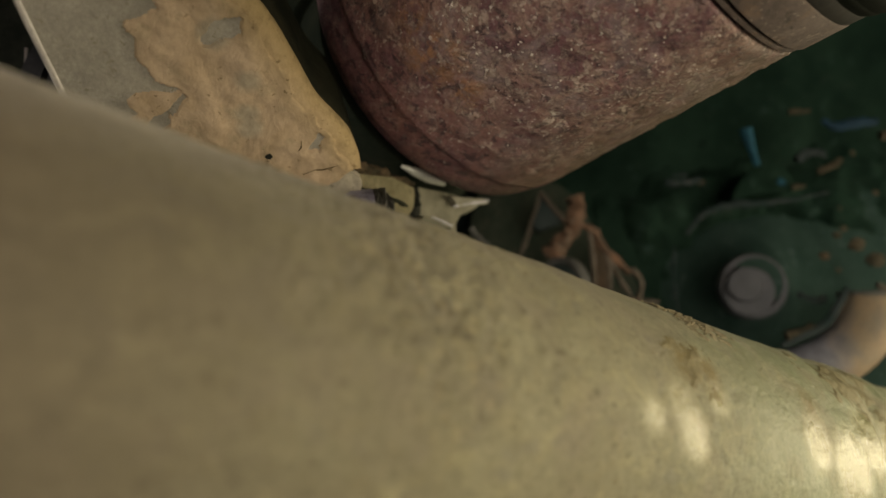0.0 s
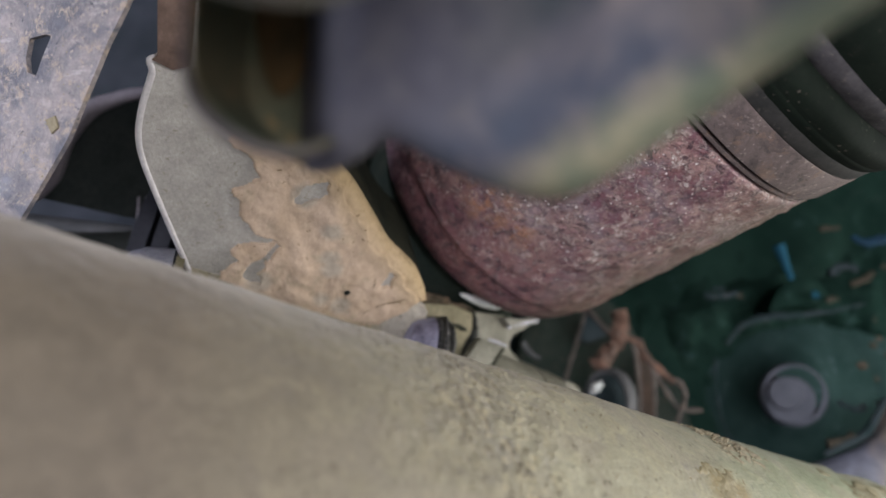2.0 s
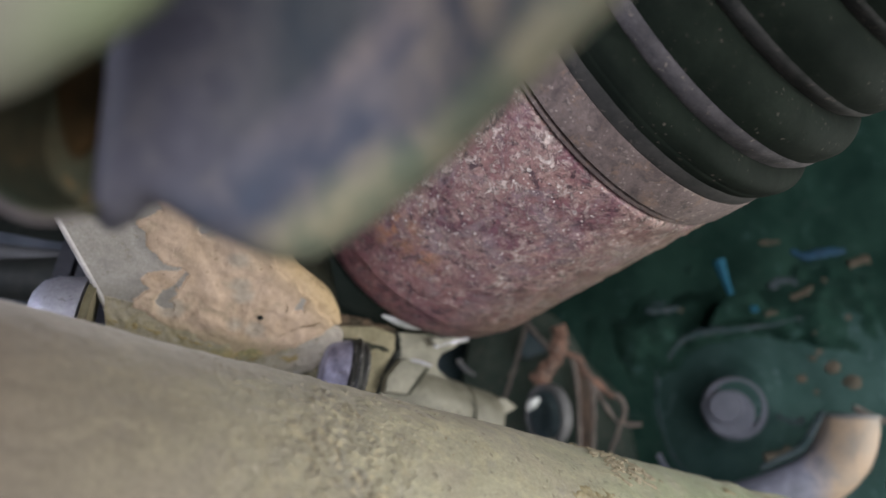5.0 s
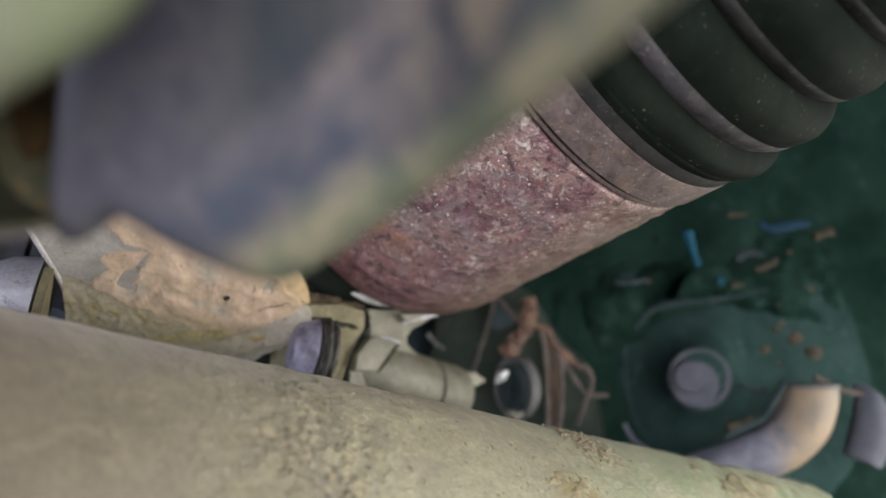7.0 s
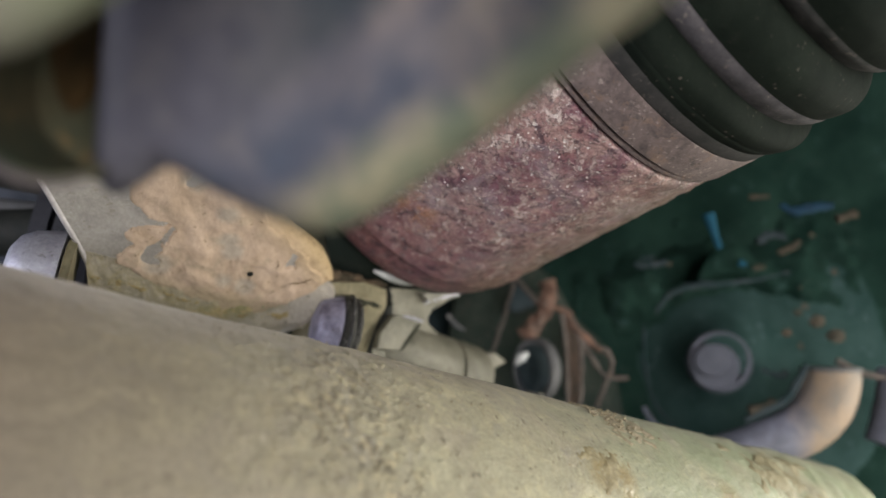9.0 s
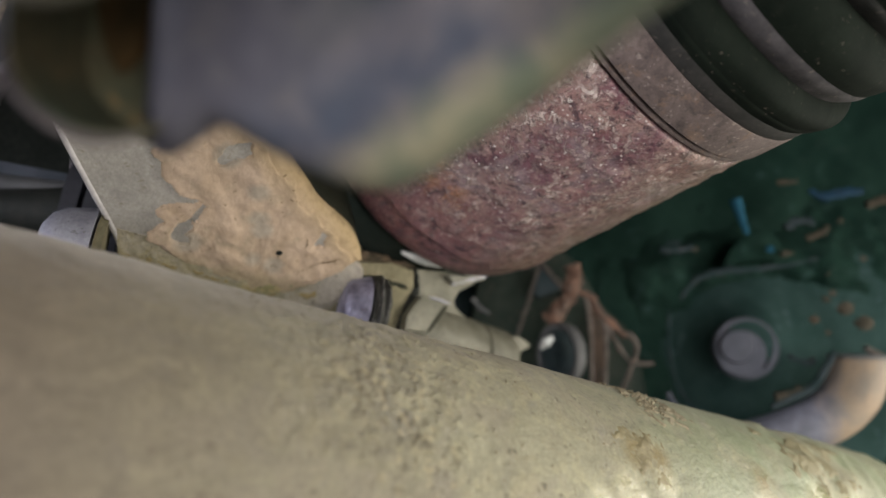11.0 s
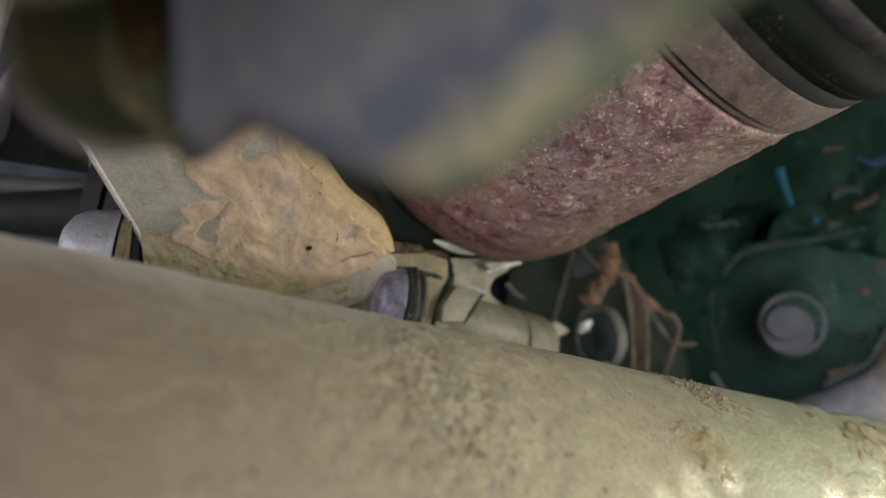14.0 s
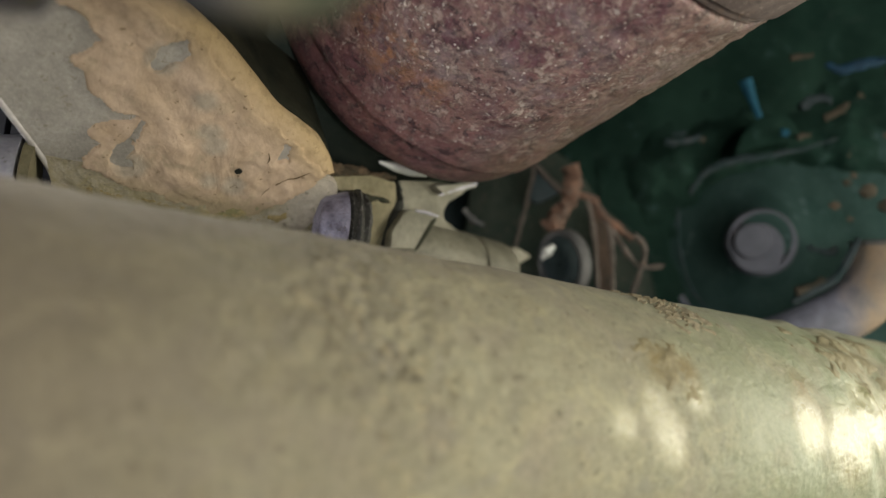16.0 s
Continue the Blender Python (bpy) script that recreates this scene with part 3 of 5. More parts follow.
POLISHED = mottled("polished_dark_steel", (0.03, 0.045, 0.05), (0.055, 0.075, 0.08), 0.3, 0.3, 5, 1.0, 0.02)
# lens haze round the hub is put into this lighter blue-green
PULLEY = mottled("hazy_blue_green_casting", (0.019, 0.039, 0.036), (0.032, 0.058, 0.055), 0.85, 0.0, 14, 1.5, 0.2, (0.05, 0.075, 0.08), 0.0)
LEDGE = mottled("dusty_dark_casting", (0.018, 0.031, 0.033), (0.044, 0.053, 0.06), 0.85, 0.0, 6, 1.2, 0.1, (0.05, 0.052, 0.052), 0.0)
BLUE_DIM = mottled("dull_blue", (0.010, 0.028, 0.052), (0.015, 0.045, 0.08), 0.7, 0.0, 4, 1.0, 0.05, None, 0.1)
RUST_DIM = mottled("dull_rust", (0.03, 0.033, 0.026), (0.085, 0.064, 0.047), 0.9, 0.0, 4, 1.0, 0.2, None, 0.1)
# pinkish light on the open end's lower rim is put into this tone
EAR = mottled("lit_brown_grey_rim", (0.055, 0.047, 0.05), (0.12, 0.1, 0.098), 0.85, 0.0, 20, 2.0, 0.1, None, 0.2)
OCHRE_GRIME = mottled("rusty_brown_grime", (0.03, 0.021, 0.01), (0.075, 0.044, 0.018), 0.9, 0.0, 7, 1.5, 0.2, None, 0.1)


# ---- builders: all coordinates in working units ----
def thing(name, at, label, category, group="", kind=""):
    ob = new(name)
    ob.empty_display_size = 0.005
    ob.location = V(at)
    return tagged(ob, label, category, group, kind)


def part(name, bm, material, parent=None, label="", smooth=40):
    """Links a bmesh (units) as one mesh object under a thing or a part."""
    for v in bm.verts:
        v.co = V(v.co)
    bmesh.ops.recalc_face_normals(bm, faces=bm.faces[:])
    me = bpy.data.meshes.new(name)
    bm.to_mesh(me)
    bm.free()
    me.materials.append(material)
    me.polygons.foreach_set("use_smooth", [True] * len(me.polygons))
    me.set_sharp_from_angle(angle=radians(smooth))
    ob = new(name, me)
    if parent:
        ob.parent = parent
        if not parent.data:
            ob.matrix_parent_inverse = Matrix.Translation(-parent.location)
    if label:
        ob["label"] = label
    return ob


def frame_of(d):
    d = Vector(d).normalized()
    a = d.cross(Vector((0, 0, 1)) if abs(d.z) < 0.9 else Vector((1, 0, 0))).normalized()
    return d, a, d.cross(a)


def smooth_line(pts, n=6, closed=False):
    """A Catmull-Rom line through the points."""
    pts = [Vector(p) for p in pts]
    out, k = [], len(pts)
    for i in range(k if closed else k - 1):
        p0, p1, p2, p3 = [pts[(i + j) % k] if closed else pts[min(max(i + j, 0), k - 1)] for j in (-1, 0, 1, 2)]
        for s in range(n):
            t = s / n
            out.append(0.5 * (2 * p1 + (p2 - p0) * t + (2 * p0 - 5 * p1 + 4 * p2 - p3) * t * t + (3 * p1 - p0 - 3 * p2 + p3) * t ** 3))
    return out if closed else out + [pts[-1]]


def loft(rings, closed=True, caps=True):
    """Skins rings of points, each of the same number."""
    bm = bmesh.new()
    rows = [[bm.verts.new(p) for p in ring] for ring in rings]
    n = len(rows[0])
    for a, b in zip(rows, rows[1:]):
        for i in range(n if closed else n - 1):
            bm.faces.new((a[i], a[(i + 1) % n], b[(i + 1) % n], b[i]))
    if caps:
        bm.faces.new(rows[0])
        bm.faces.new(rows[-1])
    return bm


def lathe(p, d, profile, n=96, rough=0.0, grain=3.0):
    """Turns a profile of (station, radius) round the line through p along d."""
    d, a, b = frame_of(d)
    p = Vector(p)
    rings = []
    for s, r in profile:
        ring = []
        for i in range(n):
            t = 2 * math.pi * i / n
            w = a * math.cos(t) + b * math.sin(t)
            q = p + d * s + w * r
            ring.append(q + w * (rough * noise.fractal(q * grain, 0.8, 2.0, 4)) if rough else q)
        rings.append(ring)
    return loft(rings)


def tube(pts, r, n=20, each=6, rough=0.0):
    """A round bar along a smooth line; r is a number or a list of one radius a point."""
    line = smooth_line(pts, each)
    radii = [r] * len(line) if isinstance(r, (int, float)) else list(np.interp(np.linspace(0, len(pts) - 1, len(line)), range(len(pts)), r))
    rings, up = [], None
    for i, q in enumerate(line):
        d = (line[min(i + 1, len(line) - 1)] - line[max(i - 1, 0)]).normalized()
        if up is None:
            up = frame_of(d)[1]
        up = (up - d * up.dot(d)).normalized()
        side = d.cross(up)
        ring = []
        for k in range(n):
            w = up * math.cos(2 * math.pi * k / n) + side * math.sin(2 * math.pi * k / n)
            ring.append(q + w * radii[i] * (1 + (rough * noise.fractal((q + w * radii[i]) * 6, 0.8, 2.0, 3) if rough else 0)))
        rings.append(ring)
    return loft(rings)


def slab(outline, back, bevel=0.05, curve=0, segments=2):
    """A plate: an outline in space, thickened along the vector back, with bevelled edges."""
    pts = smooth_line(outline, curve, True) if curve else [Vector(p) for p in outline]
    bm = bmesh.new()
    face = bm.faces.new([bm.verts.new(p) for p in pts])
    made = bmesh.ops.extrude_face_region(bm, geom=[face])
    bmesh.ops.translate(bm, verts=[g for g in made["geom"] if isinstance(g, bmesh.types.BMVert)], vec=Vector(back))
    if bevel:
        edges = [e for e in bm.edges if len(e.link_faces) == 2 and e.calc_face_angle(0) > 0.6]
        bmesh.ops.bevel(bm, geom=edges, offset=bevel, segments=segments, profile=0.6, affect="EDGES", clamp_overlap=True)
    return bm


def inside(x, y, poly):
    hit = False
    for (x0, y0), (x1, y1) in zip(poly, poly[1:] + poly[:1]):
        if (y0 > y) != (y1 > y) and x < (x1 - x0) * (y - y0) / (y1 - y0) + x0:
            hit = not hit
    return hit


def edge_gap(x, y, poly):
    best = 1e9
    for (x0, y0), (x1, y1) in zip(poly, poly[1:] + poly[:1]):
        dx, dy = x1 - x0, y1 - y0
        t = max(0.0, min(1.0, ((x - x0) * dx + (y - y0) * dy) / (dx * dx + dy * dy + 1e-9)))
        best = min(best, math.hypot(x - x0 - t * dx, y - y0 - t * dy))
    return best


def crust(outline, holes, p, normal, thick, step=0.05, ragged=0.12, lump=0.05, bend=None):
    """A dried layer with ragged edges on a flat face: raised cells inside the outline."""
    p, n = Vector(p), Vector(normal).normalized()
    a = n.cross(Vector((0, 0, 1))).normalized()
    b = n.cross(a)
    flat = lambda q: ((Vector(q) - p).dot(a), (Vector(q) - p).dot(b))
    poly, gaps = [flat(q) for q in outline], [[flat(q) for q in h] for h in holes]
    xs, ys = [q[0] for q in poly], [q[1] for q in poly]
    nx, ny = int((max(xs) - min(xs) + 0.4) / step), int((max(ys) - min(ys) + 0.4) / step)
    bm, grid = bmesh.new(), {}
    for i in range(nx + 1):
        for j in range(ny + 1):
            x, y = min(xs) - 0.2 + i * step, min(ys) - 0.2 + j * step
            q = Vector((x, y, 0))
            wx = x + ragged * noise.noise(q * 3.1) + 0.4 * ragged * noise.noise(q * 9.0)
            wy = y + ragged * noise.noise(q * 3.1 + Vector((7, 3, 1))) + 0.4 * ragged * noise.noise(q * 9.0 + Vector((3, 3, 9)))
            gap = edge_gap(wx, wy, poly) * (1 if inside(wx, wy, poly) else -1)
            for h in gaps:
                gap = min(gap, edge_gap(wx, wy, h) * (-1 if inside(wx, wy, h) else 1))
            if gap > -step * 1.5:
                rise = min(1.0, max(0.0, gap / 0.11))
                h = -0.03 if gap < 0 else thick * (0.25 + 0.75 * rise ** 0.6) * (1 + 0.25 * noise.noise(q * 1.7)) + lump * rise * noise.fractal(q * 2.4, 0.9, 2.0, 3)
                if gap > 0:
                    h += 0.025 * math.exp(-(gap / 0.07) ** 2) + 0.02 * rise * abs(noise.noise(q * 2.3))
                at = p + a * x + b * y
                grid[i, j] = bm.verts.new(at + n * (h - (bend(at) if bend else 0.0)))
    for i, j in list(grid):
        if all(k in grid for k in ((i + 1, j), (i, j + 1), (i + 1, j + 1))):
            bm.faces.new((grid[i, j], grid[i + 1, j], grid[i + 1, j + 1], grid[i, j + 1]))
    for v in [v for v in bm.verts if not v.link_faces]:
        bm.verts.remove(v)
    return bm


# ---- the setting: ground sheet, underbody above, dark engine castings behind ----
bm = bmesh.new()
bmesh.ops.create_grid(bm, x_segments=8, y_segments=8, size=1.0)
for v in bm.verts:
    v.co = Vector((v.co.x * 300, v.co.y * 300, -LIFT / U))
tagged(part("ground", bm, CONCRETE), "grey concrete floor under the vehicle", "ground", kind="structure")

bm = bmesh.new()
bmesh.ops.create_grid(bm, x_segments=60, y_segments=60, size=1.0)
for v in bm.verts:
    q = Vector((v.co.x * 45, v.co.y * 45 + 5, 15))
    v.co = q + Vector((0, 0, 0.7 * noise.fractal(q * 0.2, 0.8, 2.0, 3)))
tagged(part("underbody", bm, UNDERBODY), "black coated sheet metal of the vehicle's underside", "underbody", kind="structure")

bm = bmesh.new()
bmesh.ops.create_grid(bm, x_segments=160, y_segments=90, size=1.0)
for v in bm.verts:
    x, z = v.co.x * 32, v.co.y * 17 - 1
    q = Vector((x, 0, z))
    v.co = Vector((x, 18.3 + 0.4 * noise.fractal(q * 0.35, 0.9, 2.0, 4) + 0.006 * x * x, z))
tagged(part("backdrop", bm, SHADE_GREEN), "dark green-black engine castings deep in shade", "backdrop", kind="structure")


# ---- the dusty tube in front ----
def shell_crust(p, d, radius, s0, s1, a0, a1, grain, thick, cut, step=0.03, base=None):
    """A broken crust on a round bar between two stations and two angles (degrees) from its top towards the front."""
    d = Vector(d).normalized()
    top = (Vector((0, 0, 1)) - d * d.z).normalized()
    front = top.cross(d) if top.cross(d).y < 0 else d.cross(top)
    bm, grid = bmesh.new(), {}
    ns, na = int((s1 - s0) / step), int(radians(a1 - a0) * radius / step)
    for i in range(ns + 1):
        for j in range(na + 1):
            u, v = i / ns, j / na
            s, t = s0 + (s1 - s0) * u, radians(a0 + (a1 - a0) * v)
            w = top * math.cos(t) + front * math.sin(t)
            q = Vector(p) + d * s + w * radius
            inner = min(1.0, 2.4 * min(u, 1 - u, v, 1 - v))
            h = 0.6 * noise.fractal(q * grain, 0.7, 2.0, 5) + 0.6 * inner - cut
            rise = -0.03 if h < -0.1 else thick * min(1.0, max(-1.0, h / 0.2)) + 0.25 * thick * noise.noise(q * 14)
            grid[i, j] = bm.verts.new(q + w * (rise + (base(q, s) if base else 0.0)))
    for i in range(ns):
        for j in range(na):
            bm.faces.new((grid[i, j], grid[i + 1, j], grid[i + 1, j + 1], grid[i, j + 1]))
    return bm


def tube_relief(q, s):
    h = 0.03 * noise.fractal(q * 0.8, 0.9, 2.0, 3) + 0.006 * noise.fractal(q * 6, 0.8, 2.0, 3)
    caked = max(0.0, 1 - abs(s - 0.2) / 1.8)
    h += caked * 0.028 * noise.fractal(q * 4.5, 0.7, 2.0, 3)
    return h + max(0.0, min(1.0, (s - 6.4) / 0.8)) * 0.05 * noise.noise(q * 3)


def dusty_tube():
    root = thing("subframe_tube", TUBE_P, "khaki steel tube caked in dried mud, rubbed shiny in places", "tube")
    d, a, b = frame_of(TUBE_D)
    rings = []
    for i in range(481):
        s = -8.0 + 18.5 * i / 480
        ring = []
        for k in range(260):
            t = 2 * math.pi * k / 260
            w = a * math.cos(t) + b * math.sin(t)
            q = TUBE_P + d * s + w * 1.839
            ring.append(q + w * tube_relief(q, s))
        rings.append(ring)
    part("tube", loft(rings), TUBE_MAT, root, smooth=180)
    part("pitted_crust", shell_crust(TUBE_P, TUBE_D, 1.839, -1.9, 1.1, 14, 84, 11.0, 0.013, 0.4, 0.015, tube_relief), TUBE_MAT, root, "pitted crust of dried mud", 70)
    part("mud_crust", shell_crust(TUBE_P, TUBE_D, 1.839, 3.8, 5.0, 14, 44, 6.0, 0.014, 0.42, 0.025, tube_relief), MUD_CRUMB, root, "crumbly ridge of dried mud", 70)
    part("brown_scab", shell_crust(TUBE_P, TUBE_D, 1.839, 2.9, 3.85, 46, 70, 4.5, 0.012, 0.36, 0.02, tube_relief), SCAB, root, "small brown scab of old mud", 70)
    part("peeling_scale", shell_crust(TUBE_P, TUBE_D, 1.839, 6.2, 8.8, 20, 62, 3.2, 0.013, 0.44, 0.025, tube_relief), SCALE, root, "peeling brown scale", 70)
    rng = random.Random(5)
    bm = bmesh.new()
    for _ in range(300):
        s, t = (rng.gauss(0.6, 0.9), rng.gauss(0.0, 0.55)) if rng.random() < 0.45 else (rng.gauss(4.3, 0.22), rng.gauss(0.28, 0.16))
        w = (Vector((0.1, -0.55, 0.83)) * math.cos(t) - Vector((0.3, -0.8, -0.5)) * math.sin(t))
        w = (w - d * w.dot(d)).normalized()
        q = TUBE_P + d * s + w * (1.84 + rng.uniform(-0.01, 0.01))
        r = rng.uniform(0.006, 0.016) if s < 2 else rng.uniform(0.01, 0.024)
        bits = bmesh.ops.create_icosphere(bm, subdivisions=1, radius=r)["verts"]
        for v in bits:
            v.co = v.co * rng.uniform(0.6, 1.25) + q
    tagged(part("mud_crumbs", bm, MUD_CRUMB, root, "small crumbs of dried mud"), kind="stuff")


dusty_tube()


# ---- the drive shaft joint with its boot ----


def drive_joint():
    root = thing("drive_shaft_joint", AXLE_P, "rusty purple-brown drive shaft joint with a black ribbed rubber boot", "drive shaft")
    cup = [(-3.62, 2.60)] + [(-3.56 + 4.02 * i / 60, 2.745) for i in range(61)] + [(0.475, 2.735), (0.49, 2.71), (0.5, 2.5)]
    part("housing", lathe(AXLE_P, AXLE_D, cup, 160, 0.03, 3.5), RUST, root, "flaking rusty cast housing", 180)
    part("collar", lathe(AXLE_P, AXLE_D, [(-4.36, 2.0), (-4.36, 2.41), (-4.34, 2.45), (-4.31, 2.46), (-4.29, 2.44), (-4.26, 2.44), (-4.24, 2.53), (-4.17, 2.6), (-4.05, 2.65), (-3.9, 2.69), (-3.6, 2.72), (-3.4, 2.73), (-3.3, 2.6)], 140, 0.006, 5), RUST, root, "smooth dark red turned collar")
    part("groove_ring", lathe(AXLE_P, AXLE_D, [(0.50, 2.4), (0.5, 2.6), (0.54, 2.61), (0.545, 2.735), (0.555, 2.745), (0.6, 2.745), (0.605, 2.735), (0.61, 2.6), (0.68, 2.6), (0.68, 2.4)], 140), BAND, root, "narrow double groove with a rusty ridge")
    part("clamp_band", lathe(AXLE_P, AXLE_D, [(0.65, 2.5), (0.655, 2.765), (0.67, 2.78), (1.19, 2.79), (1.215, 2.78), (1.22, 2.6)], 140, 0.004, 4), BAND, root, "dusty steel clamp band")
    part("cuff", lathe(AXLE_P, AXLE_D, [(1.2, 2.5), (1.21, 2.765), (1.25, 2.782), (1.4, 2.79), (1.43, 2.78), (1.44, 2.5)], 140, 0.004, 4), CUFF, root, "dark dusty rubber cuff")
    folds = [(1.4, 2.76, 1.58, 2.84, 2.02), (1.78, 2.5, 2.27, 2.74, 2.92), (2.8, 2.32, 3.12, 2.55, 3.78), (3.66, 2.04, 3.95, 2.27, 4.65), (4.5, 1.72, 4.8, 1.96, 5.6)]
    for s0, r0, s1, r1, s2 in folds:
        rise = [(s0 - 0.05, r0 - 0.1), (s0, r0), (s0 + 0.35 * (s1 - s0), r0 + 0.5 * (r1 - r0)), (s0 + 0.75 * (s1 - s0), r1 - 0.06 * (r1 - r0)), (s1, r1)]
        fall = [(s1, r1), (s1 + 0.2 * (s2 - s1), r1 + 0.03), (s1 + 0.45 * (s2 - s1), r1 + 0.035), (s1 + 0.68 * (s2 - s1), r1 - 0.03), (s1 + 0.86 * (s2 - s1), r1 - 0.17), (s1 + 0.96 * (s2 - s1), r1 - 0.34), (s2, r1 - 0.6)]
        turn = lambda line: [tuple(q)[:2] for q in smooth_line([(s, r, 0) for s, r in line], 4)]
        fold = part("fold", lathe(AXLE_P, AXLE_D, turn(fall), 140, 0.006, 2.5), RUBBER, root, "black rubber bellows fold", 60)
        part("dusty_flank", lathe(AXLE_P, AXLE_D, turn(rise), 140, 0.006, 2.5), RUBBER if s0 < 1.6 else DUSTY_FLANK if s0 < 2.5 else DIM_FLANK, fold, "grey dust on the fold's flank", 60)
    part("shaft", lathe(AXLE_P, AXLE_D, [(5.2, 0.8), (5.3, 0.85), (8.2, 0.85), (8.3, 0.8)], 48), RUST, root)


drive_joint()


# bright arc added in place of the highlight under the seal ring
RING_GLINT = [(-0.92, 11.8, 3.69), (-0.7, 11.92, 3.62), (-0.51, 12.14, 3.58), (-0.27, 12.4, 3.53)]


def output_housing():
    root = thing("output_seal_housing", AXLE_P - AXLE_D * 6, "black gearbox outlet with a highlight arc on its seal ring", "gearbox outlet")
    part("seal_ring", lathe(AXLE_P, AXLE_D, [(-5.6, 1.6), (-5.58, 2.0), (-5.5, 2.04), (-4.9, 2.12), (-4.8, 2.1), (-4.78, 1.6)], 140), SHADE_BLACK, root, "black seal ring with its shade painted in")
    part("ring_glint", tube(RING_GLINT, [0.02, 0.075, 0.09, 0.04], 12, 6), PALE_GLINT, root, "bright arc put in for the highlight on the seal ring")
    part("outlet", lathe(AXLE_P, AXLE_D, [(-4.4, 1.6), (-5.55, 1.9), (-5.6, 2.2), (-5.8, 2.3), (-6.4, 2.36), (-6.6, 2.6), (-7.4, 2.9), (-9.0, 3.4)], 120, 0.03, 2), SHADE_BLACK, root, "black casting with its shade painted in")


output_housing()

# ---- the mud-splashed bracket ----
# outline of the bracket and its mud in the plane of the sheet: across, then down
EDGE_L = [(1.9, -6.5), (2.0, -4.6), (2.1, -3.4), (2.14, -3.02), (2.27, -2.92), (2.24, -2.78), (2.34, -2.41), (2.41, -2.03), (2.4, -1.68), (2.28, -1.24), (2.09, -0.68), (1.88, -0.09), (1.78, 0.2), (1.74, 0.34)]
EDGE_R = [(-1.84, 0.52), (-1.8, 0.36), (-1.7, 0.18), (-1.6, 0.02), (-1.37, -0.21), (-1.1, -0.47), (-0.77, -0.96), (-0.36, -1.53), (0.22, -2.1), (0.55, -2.6), (0.65, -3.3), (0.6, -4.6), (0.5, -6.5)]
EDGE_LOW = [(1.68, 0.7), (1.2, 1.05), (0.5, 1.45), (-0.35, 1.75), (-1.0, 1.92), (-1.38, 1.5), (-1.42, 0.95)]
MUD_EDGE = [(1.2, -3.0), (1.16, -2.24), (1.28, -1.98), (1.17, -1.86), (0.92, -1.66), (0.83, -1.45), (0.91, -1.35), (1.18, -1.28), (1.11, -1.13), (1.07, -0.83), (0.85, -0.59), (0.61, -0.51), (0.5, -0.43), (0.6, -0.39), (0.89, -0.38), (1.09, -0.34), (1.23, -0.2), (1.23, -0.06), (1.11, 0.01),
            (1.22, 0.14), (1.3, 0.3), (1.18, 0.46), (0.95, 0.56), (0.7, 0.72), (0.45, 0.8), (0.3, 0.95), (0.05, 1.0), (-0.15, 1.14), (-0.42, 1.12), (-0.62, 1.22), (-0.9, 1.14), (-1.2, 0.9), (-1.55, 0.67), (-1.76, 0.53)]
MUD_GAPS = [[(0.5, -0.38), (0.71, -0.19), (0.87, -0.03), (0.96, 0.14), (0.93, 0.28), (0.72, 0.28), (0.8, 0.16), (0.67, -0.03), (0.46, -0.3)],
            [(0.28, -1.32), (0.17, -1.46), (-0.01, -1.43), (-0.07, -1.24), (0.08, -1.19), (0.25, -1.08), (0.34, -1.12)],
            [(-1.15, -0.03), (-1.27, 0.05), (-1.26, 0.25), (-1.1, 0.28)]]


